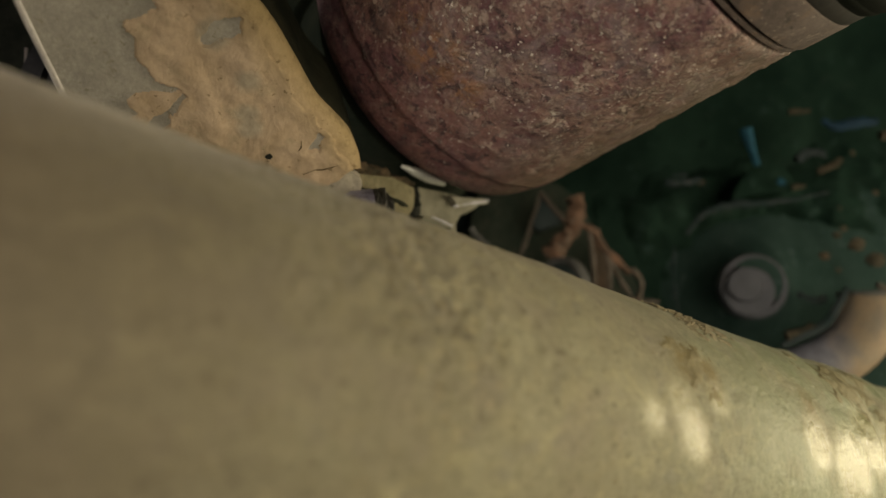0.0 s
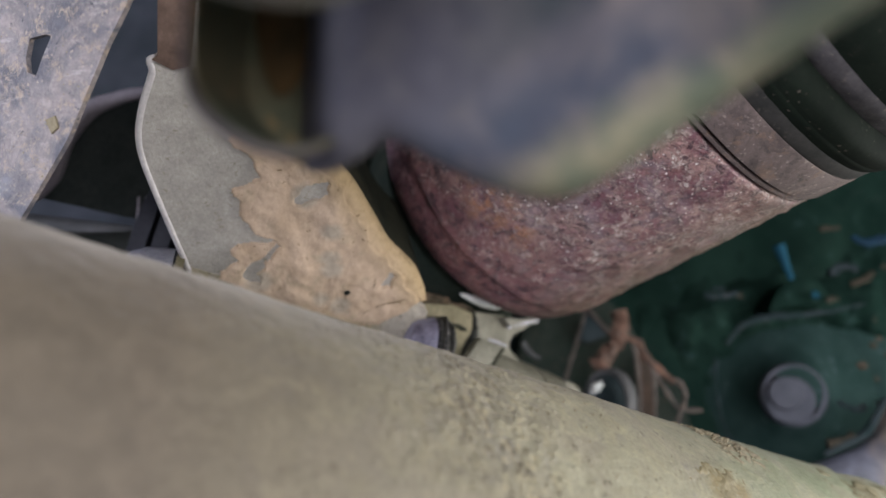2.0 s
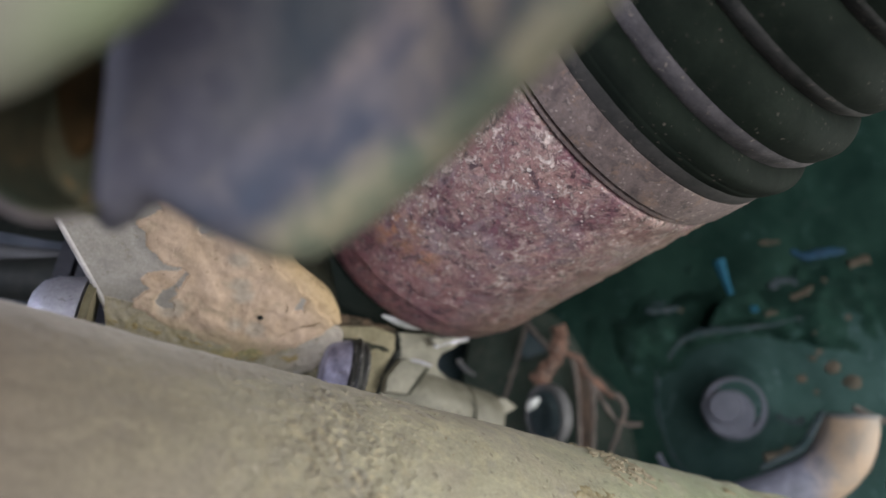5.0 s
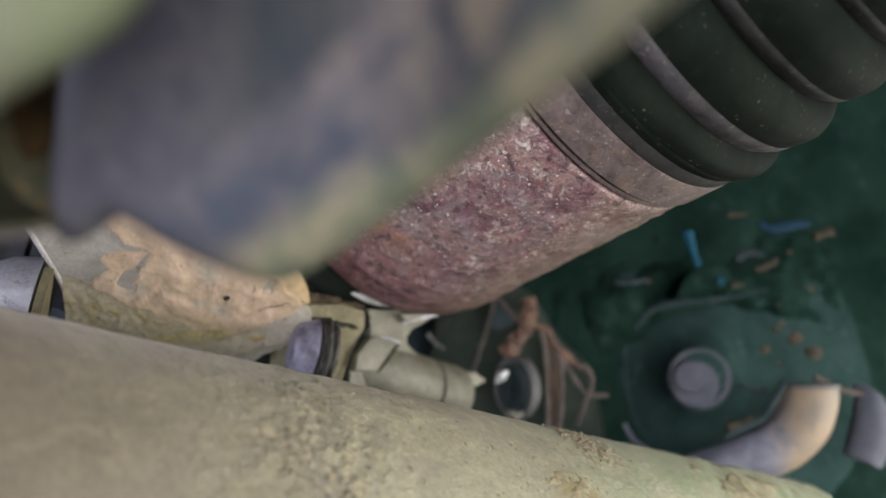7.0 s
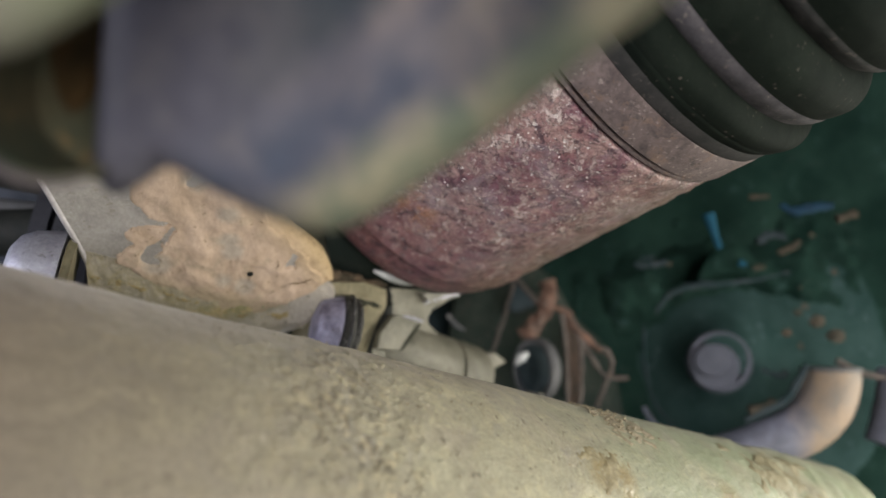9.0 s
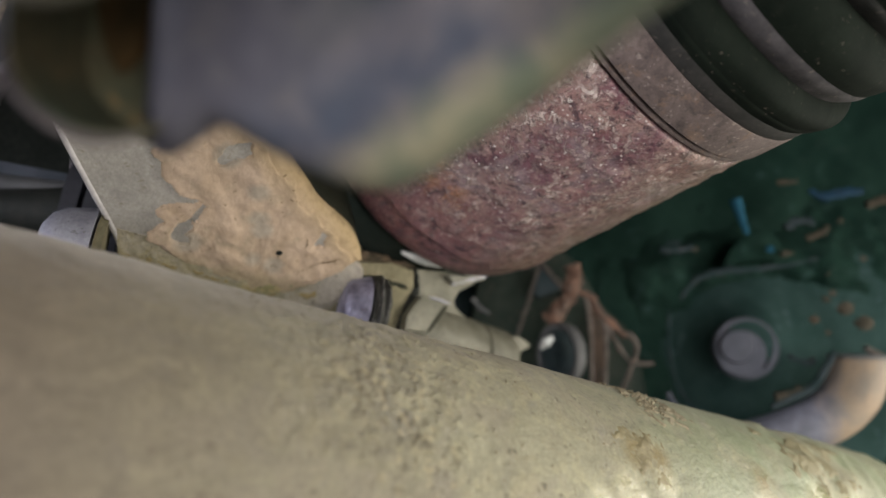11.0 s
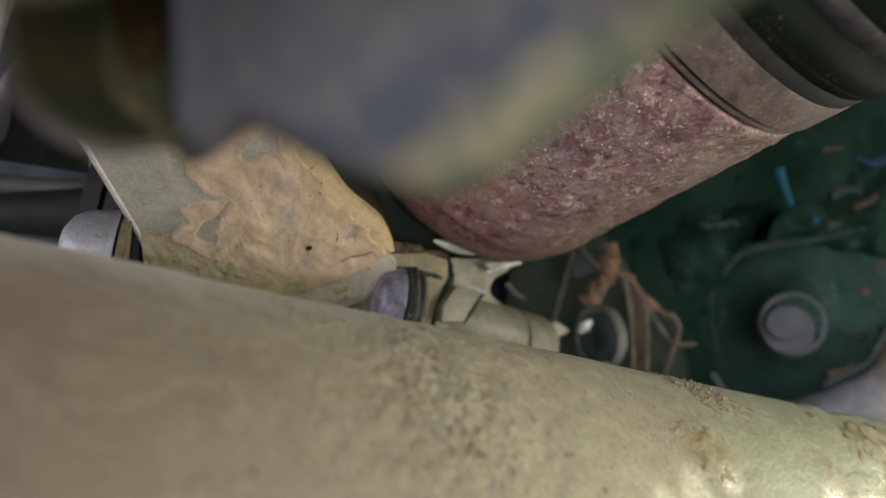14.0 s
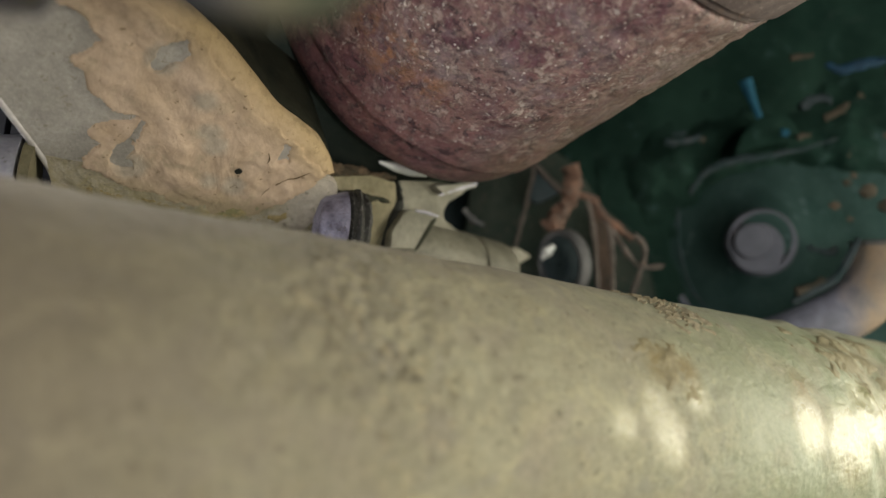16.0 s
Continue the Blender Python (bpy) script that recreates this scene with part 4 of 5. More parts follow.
def bracket():
    root = thing("mounting_bracket", (-3, 10.6, 3.0), "grey sheet metal bracket splashed with dried orange mud", "bracket")
    left = smooth_line([on_bracket(q) for q in EDGE_L], 4)
    right = smooth_line([on_bracket(q) for q in EDGE_R], 4)
    inw = (Vector((-0.8, -0.25, -0.1)) - BR_N * Vector((-0.8, -0.25, -0.1)).dot(BR_N)).normalized()
    part("plate", slab(left + [on_bracket(q) for q in EDGE_LOW] + [q + inw * 0.29 for q in right], -BR_N * 0.16, 0.03), GREY_PAINT, root, "dusty grey painted sheet")
    rim = [q + BR_A * -0.05 - BR_N * 0.035 for q in left]
    part("rolled_edge", tube(rim[14::2], 0.052, 12, 2), EDGE_LIGHT, root, "pale rolled edge with its rim light painted in")
    part("rusty_step", slab([on_bracket(q, 0.05) for q in ((2.12, -3.9), (2.13, -3.02), (2.2, -2.96), (1.95, -2.86), (1.75, -2.94), (1.7, -3.9))], -BR_N * 0.08, 0.02), RUST_STEP, root, "muddy rust-brown step of the edge")
    rings = []
    for i, q in enumerate(right):
        deep = min(1.0, 0.25 + i / 10)
        ring = []
        for k in range(9):
            t = math.pi / 2 * k / 8
            ring.append(q + inw * (0.3 - 0.18 * math.sin(t) - 0.12 * k / 8) - BR_N * deep * (0.17 - 0.17 * math.cos(t)) + BR_N * (0.02 + 0.03 * noise.fractal((q + inw * 0.1 * k) * 3, 0.8, 2.0, 3)))
        ring.append(ring[-1] - BR_N * 0.12 * deep)
        ring.append(ring[-1] + inw * 0.12)
        ring.append(ring[0] - BR_N * 0.25 * deep + inw * 0.1)
        rings.append(ring)
    part("side_flange", loft(rings), MUD, root, "bent side flange under ochre mud", 50)
    # flange deepened to block side light from the joint; painted dark as shaded
    rows = []
    for i, q in enumerate(right[2:]):
        deep = min(1.5, 0.3 + 0.1 * i)
        start = q - BR_N * min(0.36, 0.12 + i / 25) + inw * 0.02
        rows.append([start + inw * w - BR_N * deep * v for v, w in ((0, 0), (0.25, -0.01), (0.6, 0.0), (1, 0.02), (1, 0.14), (0.5, 0.14), (0, 0.14))])
    part("back_flange", loft(rows), FLANGE_SHADE_GRIME, root, "deep return flange with its shade painted black", 50)
    edge = [on_bracket(q) for q in MUD_EDGE] + [q + inw * 0.2 for q in right[1:33]]
    part("mud_layer", crust(edge, [[on_bracket(q) for q in h] for h in MUD_GAPS], BR_P, BR_N, 0.05, 0.024, 0.11, 0.035), MUD, root, "cracked layer of dried orange mud", 60)
    part("bolt_hole", lathe(on_bracket((-0.58, 0.4), 0.07), BR_N, [(-0.05, 0.02), (-0.02, 0.042), (0.006, 0.038), (0.007, 0.01)], 14, 0.03, 20), BLACK_STEEL, root, "small black hole")
    for path in (((-1.05, 0.64), (-1.2, 0.55), (-1.32, 0.53), (-1.5, 0.44)), ((-0.85, 0.85), (-0.88, 0.78), (-0.96, 0.7)), ((-0.96, 0.1), (-0.97, 0.2), (-0.93, 0.28))):
        part("crack", tube([on_bracket(q, 0.064) for q in path], [0.006] * (len(path) - 1) + [0.003], 6, 6, 1.6), DARK_MUD, root, "fine dark crack in the mud")


bracket()


def pivot():
    p, d = Vector((-5.3, 9.3, 3.38)), (Vector((-1.2, 11.2, 2.66)) - Vector((-5.3, 9.3, 3.38))).normalized()
    root = thing("bracket_foot", on_bracket((0.0, 1.3)), "olive grime packed over the foot of the muddy bracket", "bracket foot")
    line = smooth_line([Vector((u, v, 0)) for u, v in ((1.7, 0.36), (1.2, 0.5), (0.55, 0.68), (-0.04, 0.9), (-0.5, 1.06), (-0.9, 1.06), (-1.35, 0.88), (-1.68, 0.8), (-1.92, 0.98))], 20)
    rows = []
    for i, q in enumerate(line):
        u = i / (len(line) - 1)
        row = []
        for k in range(29):
            v = k / 28
            swell = 0.01 + 0.04 * math.sin(math.pi * v) ** 1.4 - 0.12 * max(0.0, v - 0.75)
            at = on_bracket((q.x + 0.05 * noise.noise(q * 5), q.y - 0.22 + (1.05 - 0.12 * u) * v))
            lump = 0.022 * noise.fractal(at * 3.2, 0.8, 2.0, 4) + 0.014 * noise.fractal(at * 9, 0.7, 2.0, 3)
            row.append(at + BR_N * (swell + lump * min(1.0, 0.3 + 3 * v)))
        rows.append(row + [row[-1] - BR_N * 0.2, row[0] - BR_N * 0.12])
    part("grime", loft(rows), FOOT_GRIME, root, "lumpy olive grime", 70)
    seam = smooth_line([Vector((u, v, 0)) for u, v in ((1.7, 0.6), (1.14, 0.72), (0.65, 0.88), (0.2, 1.05), (-0.15, 1.22), (-0.6, 1.3), (-0.95, 1.28), (-1.2, 1.22))], 18)
    rows = []
    for i, q in enumerate(seam):
        w = 0.03 + 0.06 * abs(noise.fractal(q * 3.5, 0.8, 2.0, 3))
        ring = []
        for k in range(10):
            t = 2 * math.pi * k / 10
            at = on_bracket((q.x, q.y + 0.07 * noise.fractal(q * 3, 0.8, 2.0, 3) + w * math.cos(t)), 0.03 + 0.35 * w * math.sin(t))
            ring.append(at + BR_N * 0.03 * noise.fractal(at * 9, 0.8, 2.0, 3))
        rows.append(ring)
    part("dirt_seam", loft(rows), YELLOW_MUD, root, "ragged ridge of ochre dirt", 70)
    bolt = thing("pivot_bolt", p, "zinc-plated pivot bolt with a domed head and a dark nut", "bolt")
    part("head", lathe(p, d, [(-0.42, 0.02), (-0.4, 0.28), (-0.3, 0.45), (-0.12, 0.56), (0.1, 0.61), (0.28, 0.63), (0.3, 0.3)], 40, 0.01, 6), SILVER, bolt, "domed silver head")
    part("washer", lathe(p, d, [(0.31, 0.2), (0.32, 0.6), (0.44, 0.6), (0.45, 0.2)], 40, 0.02, 5), OLIVE, bolt, "olive grimy washer")
    part("cone_washer", lathe(p, d, [(3.98, 0.2), (4.0, 0.34), (4.06, 0.42), (4.35, 0.52), (4.37, 0.3)], 40), LAVENDER, bolt, "lavender silver cone washer")
    part("nut", lathe(p, d, [(4.34, 0.3), (4.36, 0.47), (4.4, 0.54), (4.46, 0.51), (4.5, 0.56), (4.56, 0.5), (4.62, 0.53), (4.68, 0.46), (4.7, 0.2)], 36, 0.07, 6), CRUSTY, bolt, "crusty black serrated nut", 30)


pivot()

# ---- cross member behind the tube ----
MB = Vector((-0.803, 0.596, 0.0))


def cross_member():
    root = thing("cross_member", (-0.3, 12.7, 1.5), "grimy olive steel cross member with a cracked seam", "cross member")
    block = [(-1.58, 11.03, 3.2), (-1.5, 11.1, 3.44), (-1.0, 11.6, 3.48), (-0.70, 12.04, 3.40), (-0.70, 12.06, 3.1), (-0.82, 11.95, 2.85), (-0.97, 11.7, 2.32), (-1.27, 11.36, 1.0), (-1.58, 11.03, 1.0)]
    part("block", slab(block, MB * 0.8, 0.06), OLIVE, root)
    flange = [(-0.60, 12.15, 3.44), (-0.2, 12.7, 3.46), (0.46, 13.59, 3.43), (0.3, 13.35, 3.27), (0.07, 13.06, 3.11), (0.0, 12.98, 2.97), (0.01, 12.98, 2.84), (0.17, 13.2, 2.69), (0.3, 13.35, 2.5), (0.3, 13.35, 1.0), (-0.9, 11.8, 1.0), (-0.86, 11.83, 2.51), (-0.70, 12.03, 2.80), (-0.60, 12.16, 3.1)]
    part("flange", slab([Vector(q) + MB * 0.08 for q in flange], MB * 0.35, 0.035), GREEN_STEEL, root, "pale green-grey steel flange")
    step = [(-0.6, 12.0, 2.96), (-0.5, 12.13, 2.95), (-0.16, 12.58, 2.87), (-0.46, 12.18, 2.34), (-0.83, 11.68, 2.37), (-0.8, 11.73, 2.63)]
    part("step", slab([Vector(q) - MB * 0.05 for q in step], MB * 0.16, 0.05), GREEN_STEEL, root, "bent step with a bright edge")
    part("bright_edge", tube([Vector(q) - MB * 0.05 for q in ((-0.48, 12.15, 2.95), (-0.33, 12.36, 2.92), (-0.17, 12.57, 2.87))], [0.012, 0.026, 0.02], 8, 4, 0.4), SILVER, root, "bright edge")
    # dark strip added for the shading on the step's right side
    part("shade_bevel", slab([Vector(q) - MB * 0.055 for q in ((-0.2, 12.53, 2.8), (-0.27, 12.43, 2.8), (-0.5, 12.13, 2.4), (-0.47, 12.17, 2.36))], MB * 0.03, 0.01, 2), FLANGE_SHADE_GRIME, root, "dark strip put in for the step's shaded side")
    part("bright_edge", tube([Vector(q) - MB * 0.02 for q in ((-0.13, 12.75, 3.22), (0.01, 12.93, 3.28), (0.21, 13.21, 3.36), (0.46, 13.54, 3.45))], [0.012, 0.03, 0.035, 0.02], 8, 5, 0.6), SILVER, root, "bright edge")
    part("oily_streak", tube([Vector(q) - MB * 0.0 for q in ((-1.42, 11.12, 3.21), (-1.28, 11.3, 3.16), (-1.13, 11.51, 3.14), (-0.97, 11.73, 3.13), (-0.82, 11.93, 3.09))], [0.04, 0.06, 0.045, 0.035, 0.012], 10, 6, 1.0), FLANGE_SHADE_GRIME, root, "ragged streak of black oil")
    part("dirt_fringe", tube([(-1.6, 11.1, 3.5), (-1.38, 11.38, 3.52), (-1.19, 11.62, 3.51), (-0.98, 11.92, 3.5), (-0.74, 12.2, 3.47)], [0.1, 0.09, 0.07, 0.06, 0.03], 12, 10, 1.0), BROWN_DIRT, root, "crumbling fringe of brown dirt")
    part("backing", slab([Vector(q) + MB * 0.5 for q in ((-1.2, 11.6, 3.3), (0.0, 13.1, 3.3), (0.0, 13.1, 1.0), (-1.2, 11.6, 1.0))], MB * 0.2, 0.02), BLACK_STEEL, root, "black gap behind the seam")
    part("crack", tube([Vector(q) + MB * 0.06 for q in ((-0.66, 12.1, 3.42), (-0.64, 12.1, 3.2), (-0.65, 12.1, 3.05), (-0.73, 12.0, 2.84), (-0.8, 11.92, 2.7), (-0.9, 11.79, 2.45), (-0.93, 11.74, 2.2))], [0.035, 0.06, 0.07, 0.055, 0.05, 0.06, 0.06], 10, 8, 0.9), BLACK_STEEL, root, "black jagged crack")
    part("tab", slab([(-0.15, 12.6, 3.36), (0.42, 13.42, 3.47), (0.5, 13.55, 3.4), (0.0, 12.85, 3.22)], MB * 0.12, 0.02), DULL_EDGE, root, "pale tab")
    a, b = Vector((0.0, 13.1, 2.16)) + MB * 0.3, Vector((1.25, 14.75, 1.76)) + MB * 0.3
    part("boss", lathe(a, b - a, [(-1.4, 0.2), (-1.1, 0.4), (-0.82, 0.54), (-0.7, 0.58), (0.3, 0.6), (0.6, 0.6), (0.63, 0.58), (0.64, 0.53), (0.71, 0.53), (0.72, 0.58), (0.75, 0.6), (1.5, 0.6), (1.62, 0.56), (1.66, 0.4)], 48, 0.015, 4), GREEN_STEEL, root, "round boss with a dark groove")
    part("groove", lathe(a, b - a, [(0.645, 0.4), (0.65, 0.54), (0.7, 0.54), (0.705, 0.4)], 48), BLACK_STEEL, root, "groove with its shade painted black")
    part("lug", slab([(1.05, 14.42, 2.36), (1.2, 14.6, 2.32), (1.42, 14.88, 2.16), (1.2, 14.6, 2.04), (1.05, 14.42, 2.0)], MB * 0.25, 0.03), GREEN_STEEL, root, "small pointed lug")


cross_member()


# ---- scuffed plate and rubber parts beyond it ----
def scuffed_plate():
    root = thing("guard_plate", (-6.2, 7, 4), "scuffed blue-grey guard plate with a slot", "plate")
    n = Vector((-0.3, -0.93, -0.2)).normalized()
    c = Vector((-5.85, 7.0, 5.5))
    on = lambda q: Vector(q) - n * (Vector(q) - c).dot(n)
    # unseen upward stretch of the sheet, added to block side light from the joint
    edge = [(-2.6, 5.0, 9.0), (-4.48, 6.43, 6.1), (-4.7, 6.57, 5.79), (-5.28, 6.97, 4.79), (-5.66, 7.19, 4.33), (-6.04, 7.41, 3.89), (-6.25, 7.5, 3.6)]
    slot = [(-5.91, 6.99, 5.64), (-5.93, 6.96, 5.82), (-5.87, 6.89, 6.03), (-5.63, 6.81, 6.04), (-5.53, 6.79, 6.01), (-5.67, 6.88, 5.78), (-5.77, 6.96, 5.58)]
    top, low = on((-8.5, 6, 9.0)), on((-8.5, 6, 3.4))
    e, s = [on(q) for q in edge], [on(q) for q in slot]
    # the sheet in pieces round the slot, joined into one mesh
    bm = bmesh.new()
    vs = lambda pts: [bm.verts.new(q) for q in pts]
    for poly in ([top, s[2], s[3], s[4], e[1], e[0]], [e[1], s[4], s[5], s[6], e[3], e[2]], [e[3], s[6], s[0], low, e[6], e[5], e[4]], [top, low, s[0], s[1], s[2]]):
        bm.faces.new(vs(poly))
    bmesh.ops.remove_doubles(bm, verts=bm.verts[:], dist=0.001)
    made = bmesh.ops.extrude_face_region(bm, geom=bm.faces[:])
    bmesh.ops.translate(bm, verts=[g for g in made["geom"] if isinstance(g, bmesh.types.BMVert)], vec=-n * 0.07)
    part("sheet", bm, SCUFFED, root)
    flake = [on(q) + n * 0.02 for q in ((-5.62, 7, 5.04), (-5.45, 7, 5.08), (-5.4, 7, 4.94), (-5.52, 7, 4.86))]
    part("mud_flake", slab(flake, -n * 0.05, 0.012), MUD_CRUMB, root, "tan flake of dried mud")
    rng = random.Random(3)
    bm = bmesh.new()
    for _ in range(70):
        q = on((rng.uniform(-7.2, -5.0), 7, rng.uniform(4.2, 6.6)))
        if (q - e[2]).dot(Vector((0.86, 0.0, -0.5))) > -0.12 or (q - s[1]).length < 0.35:
            continue
        for v in bmesh.ops.create_icosphere(bm, subdivisions=1, radius=rng.uniform(0.006, 0.016))["verts"]:
            v.co = q + Vector((v.co.x * 1.3, v.co.y * 0.2, v.co.z)) * (1 + 0.4 * noise.noise(v.co * 40 + q))
    tagged(part("mud_specks", bm, MUD_CRUMB, root, "dried mud specks"), kind="stuff")


scuffed_plate()


def hose_and_bush():
    gaiter = thing("rubber_gaiter", (-7, 10.5, 5.0), "black rubber gaiter with its lit upper rim painted pale", "gaiter")
    rim = [(-7.9, 10.35, 5.0), (-7.64, 10.4, 5.39), (-7.46, 10.4, 6.0), (-7.11, 10.4, 6.49), (-6.72, 10.4, 6.68), (-6.1, 10.4, 6.81), (-5.0, 10.6, 6.85)]
    part("rim", tube(rim, [0.14, 0.17, 0.15, 0.15, 0.12, 0.1, 0.1], 16, 6), HIGHLIGHT_RUBBER, gaiter, "rounded rim with its highlight painted pale")
    rows = []
    for k in range(9):
        u = k / 8
        rows.append([Vector(q).lerp(Vector((-5.6, 12.4, 4.9)), 0.85 * u ** 0.8) + Vector((0.05, 0.05 + 1.2 * math.sin(math.pi * u) * 0.3, 0)) for q in smooth_line(rim, 5)])
    part("bellows", loft(rows, False, False), GAITER, gaiter, "black shaded rubber bellows")
    bush = thing("rubber_bush", (-6.2, 11.5, 4.2), "black ribbed rubber bush behind the bracket", "bush")
    for i, r in enumerate((0.95, 1.02, 0.98, 0.9)):
        part("rib", lathe((-5.9, 11.6, 4.35), (0.9, 0.35, -0.2), [(-0.7 + 0.35 * i, 0.6), (-0.68 + 0.35 * i, r), (-0.42 + 0.35 * i, r + 0.03), (-0.38 + 0.35 * i, 0.6)], 40), BUSH_RUBBER, bush)
    rod = thing("steering_rod", (-8, 12, 4.6), "slim dark rod running into the rubber bush", "rod")
    part("rod", tube([(-12, 11.4, 5.0), (-9, 11.6, 4.85), (-6.5, 11.7, 4.6)], 0.18, 14, 4), CAST_GREY, rod)
    part("dust_boot", tube([(-9.4, 11.6, 4.3), (-8.2, 11.6, 4.3), (-6.6, 11.7, 4.25)], [0.25, 0.35, 0.5], 18, 4), BLACK_STEEL, rod)


def cables():
    # thin strips added in place of highlights on the bush's ribs
    for dx in (0.0, 0.13):
        cable = thing("cable", (-6.4 + dx, 11.0, 4.3), "thin lavender-grey strip put in for a highlight on the bush's rib", "cable", "cables by the bush")
        part("core", tube([(-6.5 + dx, 11.0, 3.6), (-6.4 + dx, 11.0, 4.2), (-6.38 + dx, 11.0, 4.7), (-6.45 + dx, 11.1, 5.2)], 0.022, 10, 5), HIGHLIGHT_RUBBER, cable)


hose_and_bush()
cables()


# ---- gearbox casting with rusty ribs ----
def gearbox():
    root = thing("gearbox_casing", (2.4, 16.4, 1.0), "grey gearbox casting with thin rust-streaked ribs", "gearbox")
    part("casing", slab([(0.4, 16.9, 4.6), (2.2, 16.9, 4.4), (3.1, 16.9, 3.2), (3.95, 16.9, 2.1), (3.9, 16.9, -0.5), (0.2, 16.9, -0.5)], (0, 1.6, 0), 0.45, 5), DARK_CAST, root, "dark recessed casting")
    for pts, r, mat in (([(1.62, 15.8, 4.05), (1.48, 15.9, 3.5), (1.3, 16, 2.9), (1.08, 15.8, 2.2)], 0.05, RUST_GREY), ([(1.6, 15.8, 4.0), (1.95, 15.8, 3.6), (2.2, 15.8, 3.32)], 0.06, RUST_GREY),
                        ([(2.28, 15.8, 3.9), (2.35, 15.75, 3.6), (2.25, 15.8, 3.25), (2.0, 15.8, 2.95), (1.85, 15.9, 2.7)], 0.2, RUST_ORANGE), ([(2.2, 15.8, 3.3), (2.65, 15.9, 3.3), (3.0, 16, 2.85), (3.5, 16.1, 2.4)], 0.09, RUST_ORANGE),
                        ([(2.62, 15.9, 3.3), (2.72, 15.9, 2.5), (2.74, 15.9, 1.2)], 0.055, RUST_GREY), ([(2.95, 16, 2.85), (3.06, 16, 2.3), (3.0, 16, 1.1)], 0.06, RUST_GREY),
                        ([(3.0, 16, 2.8), (3.4, 16.1, 2.1), (3.65, 16.1, 1.85), (4.1, 16.2, 1.85)], 0.055, RUST_GREY), ([(3.55, 16.1, 2.5), (3.75, 16.2, 2.2), (3.65, 16.1, 1.85), (3.4, 16.2, 1.2)], 0.065, RUST_GREY),
                        ([(0.2, 14.6, 3.1), (0.35, 14.6, 2.9), (0.55, 14.6, 2.78)], 0.05, CAST_GREY)):
        part("rib", tube(pts, r * 0.85, 10, 7, 0.7), mat, root)
    part("web", slab([(1.66, 15.85, 4.0), (2.12, 15.85, 3.42), (1.62, 15.85, 3.2), (1.45, 15.85, 3.3)], (0, 0.3, 0), 0.05), CASTING_DIM, root, "grey triangular web")
    part("web", slab([(2.7, 15.95, 3.2), (3.0, 15.95, 2.8), (3.05, 15.95, 1.2), (2.74, 15.95, 1.2)], (0, 0.3, 0), 0.05), RUST_WEB, root, "rusty web between two ribs")
    plug = thing("oil_plug", (1.95, 15.4, 2.0), "shiny dark steel oil plug in a grey ring", "plug")
    p, d = Vector((1.95, 15.5, 2.0)), Vector((-0.8, -0.6, -0.05))
    part("ring", lathe(p, d, [(-0.3, 0.4), (-0.25, 0.66), (-0.04, 0.66), (0.0, 0.62), (-0.04, 0.55)], 36), CAST_GREY, plug)
    part("dome", lathe(p, d, [(-0.3, 0.58), (-0.06, 0.56), (0.02, 0.46), (0.05, 0.3), (0.03, 0.15), (0.02, 0.01)], 36), POLISHED, plug, "polished dark dome")
    # two pale pieces added in place of reflections on the dome
    part("dome_glint", tube([p + Vector(q) for q in ((-0.34, -0.3, 0.1), (-0.22, -0.34, 0.26), (-0.08, -0.36, 0.33))], [0.05, 0.1, 0.06], 10, 5, 0.5), PALE_GLINT, plug, "bright piece put in for the dome's upper reflection")
    part("dome_glint", tube([p + Vector(q) for q in ((-0.12, -0.3, -0.5), (0.05, -0.36, -0.56), (0.22, -0.4, -0.5))], [0.05, 0.09, 0.05], 10, 5, 0.5), DULL_EDGE, plug, "pale piece put in for the dome's lower reflection")


gearbox()


# ---- pulley, elbow and small castings deep on the other side ----
def pulley():
    root = thing("crank_pulley", (6.2, 17, 0.6), "dark engine pulley with a lavender-grey hub", "pulley")
    p, d = Vector((6.25, 16.9, 2.22)), Vector((-0.18, -0.98, 0.03))
    part("disc", lathe(p, d, [(-1.42, 2.05), (-1.3, 1.8), (-1.14, 1.5), (-0.9, 1.2), (-0.58, 0.9), (-0.2, 0.72), (-0.1, 0.6)], 80, 0.03, 2.0), PULLEY, root, "dark grimy disc")
    part("skirt", lathe(p, d, [(-2.3, 4.2), (-1.8, 3.2), (-1.55, 2.5), (-1.44, 2.1), (-1.42, 1.95), (-1.6, 1.9)], 80, 0.08, 1.2), PULLEY, root, "sloping grimy skirt")
    part("hub", lathe(p, d, [(-0.4, 0.3), (-0.38, 0.68), (0.2, 0.7), (0.3, 0.66), (0.3, 0.56), (0.0, 0.52), (-0.1, 0.2)], 60), HUB, root, "lavender-grey hub")
    part("recess", lathe(p + Vector((0.06, 0, 0.08)), d, [(-0.05, 0.01), (-0.04, 0.52), (0.32, 0.52), (0.33, 0.01)], 48), PULLEY, root, "dark recess round the bolt")
    part("bolt_flange", lathe(p + Vector((-0.1, 0, -0.12)), d, [(0.0, 0.2), (0.02, 0.5), (0.33, 0.52), (0.36, 0.49), (0.37, 0.05)], 48), HUB, root, "round flange of the bolt")
    part("bolt", lathe(p + Vector((-0.2, 0, 0.02)), d, [(0.2, 0.1), (0.22, 0.37), (0.44, 0.37), (0.5, 0.34), (0.52, 0.15), (0.53, 0.02)], 40), HUB, root, "round bolt head")


pulley()


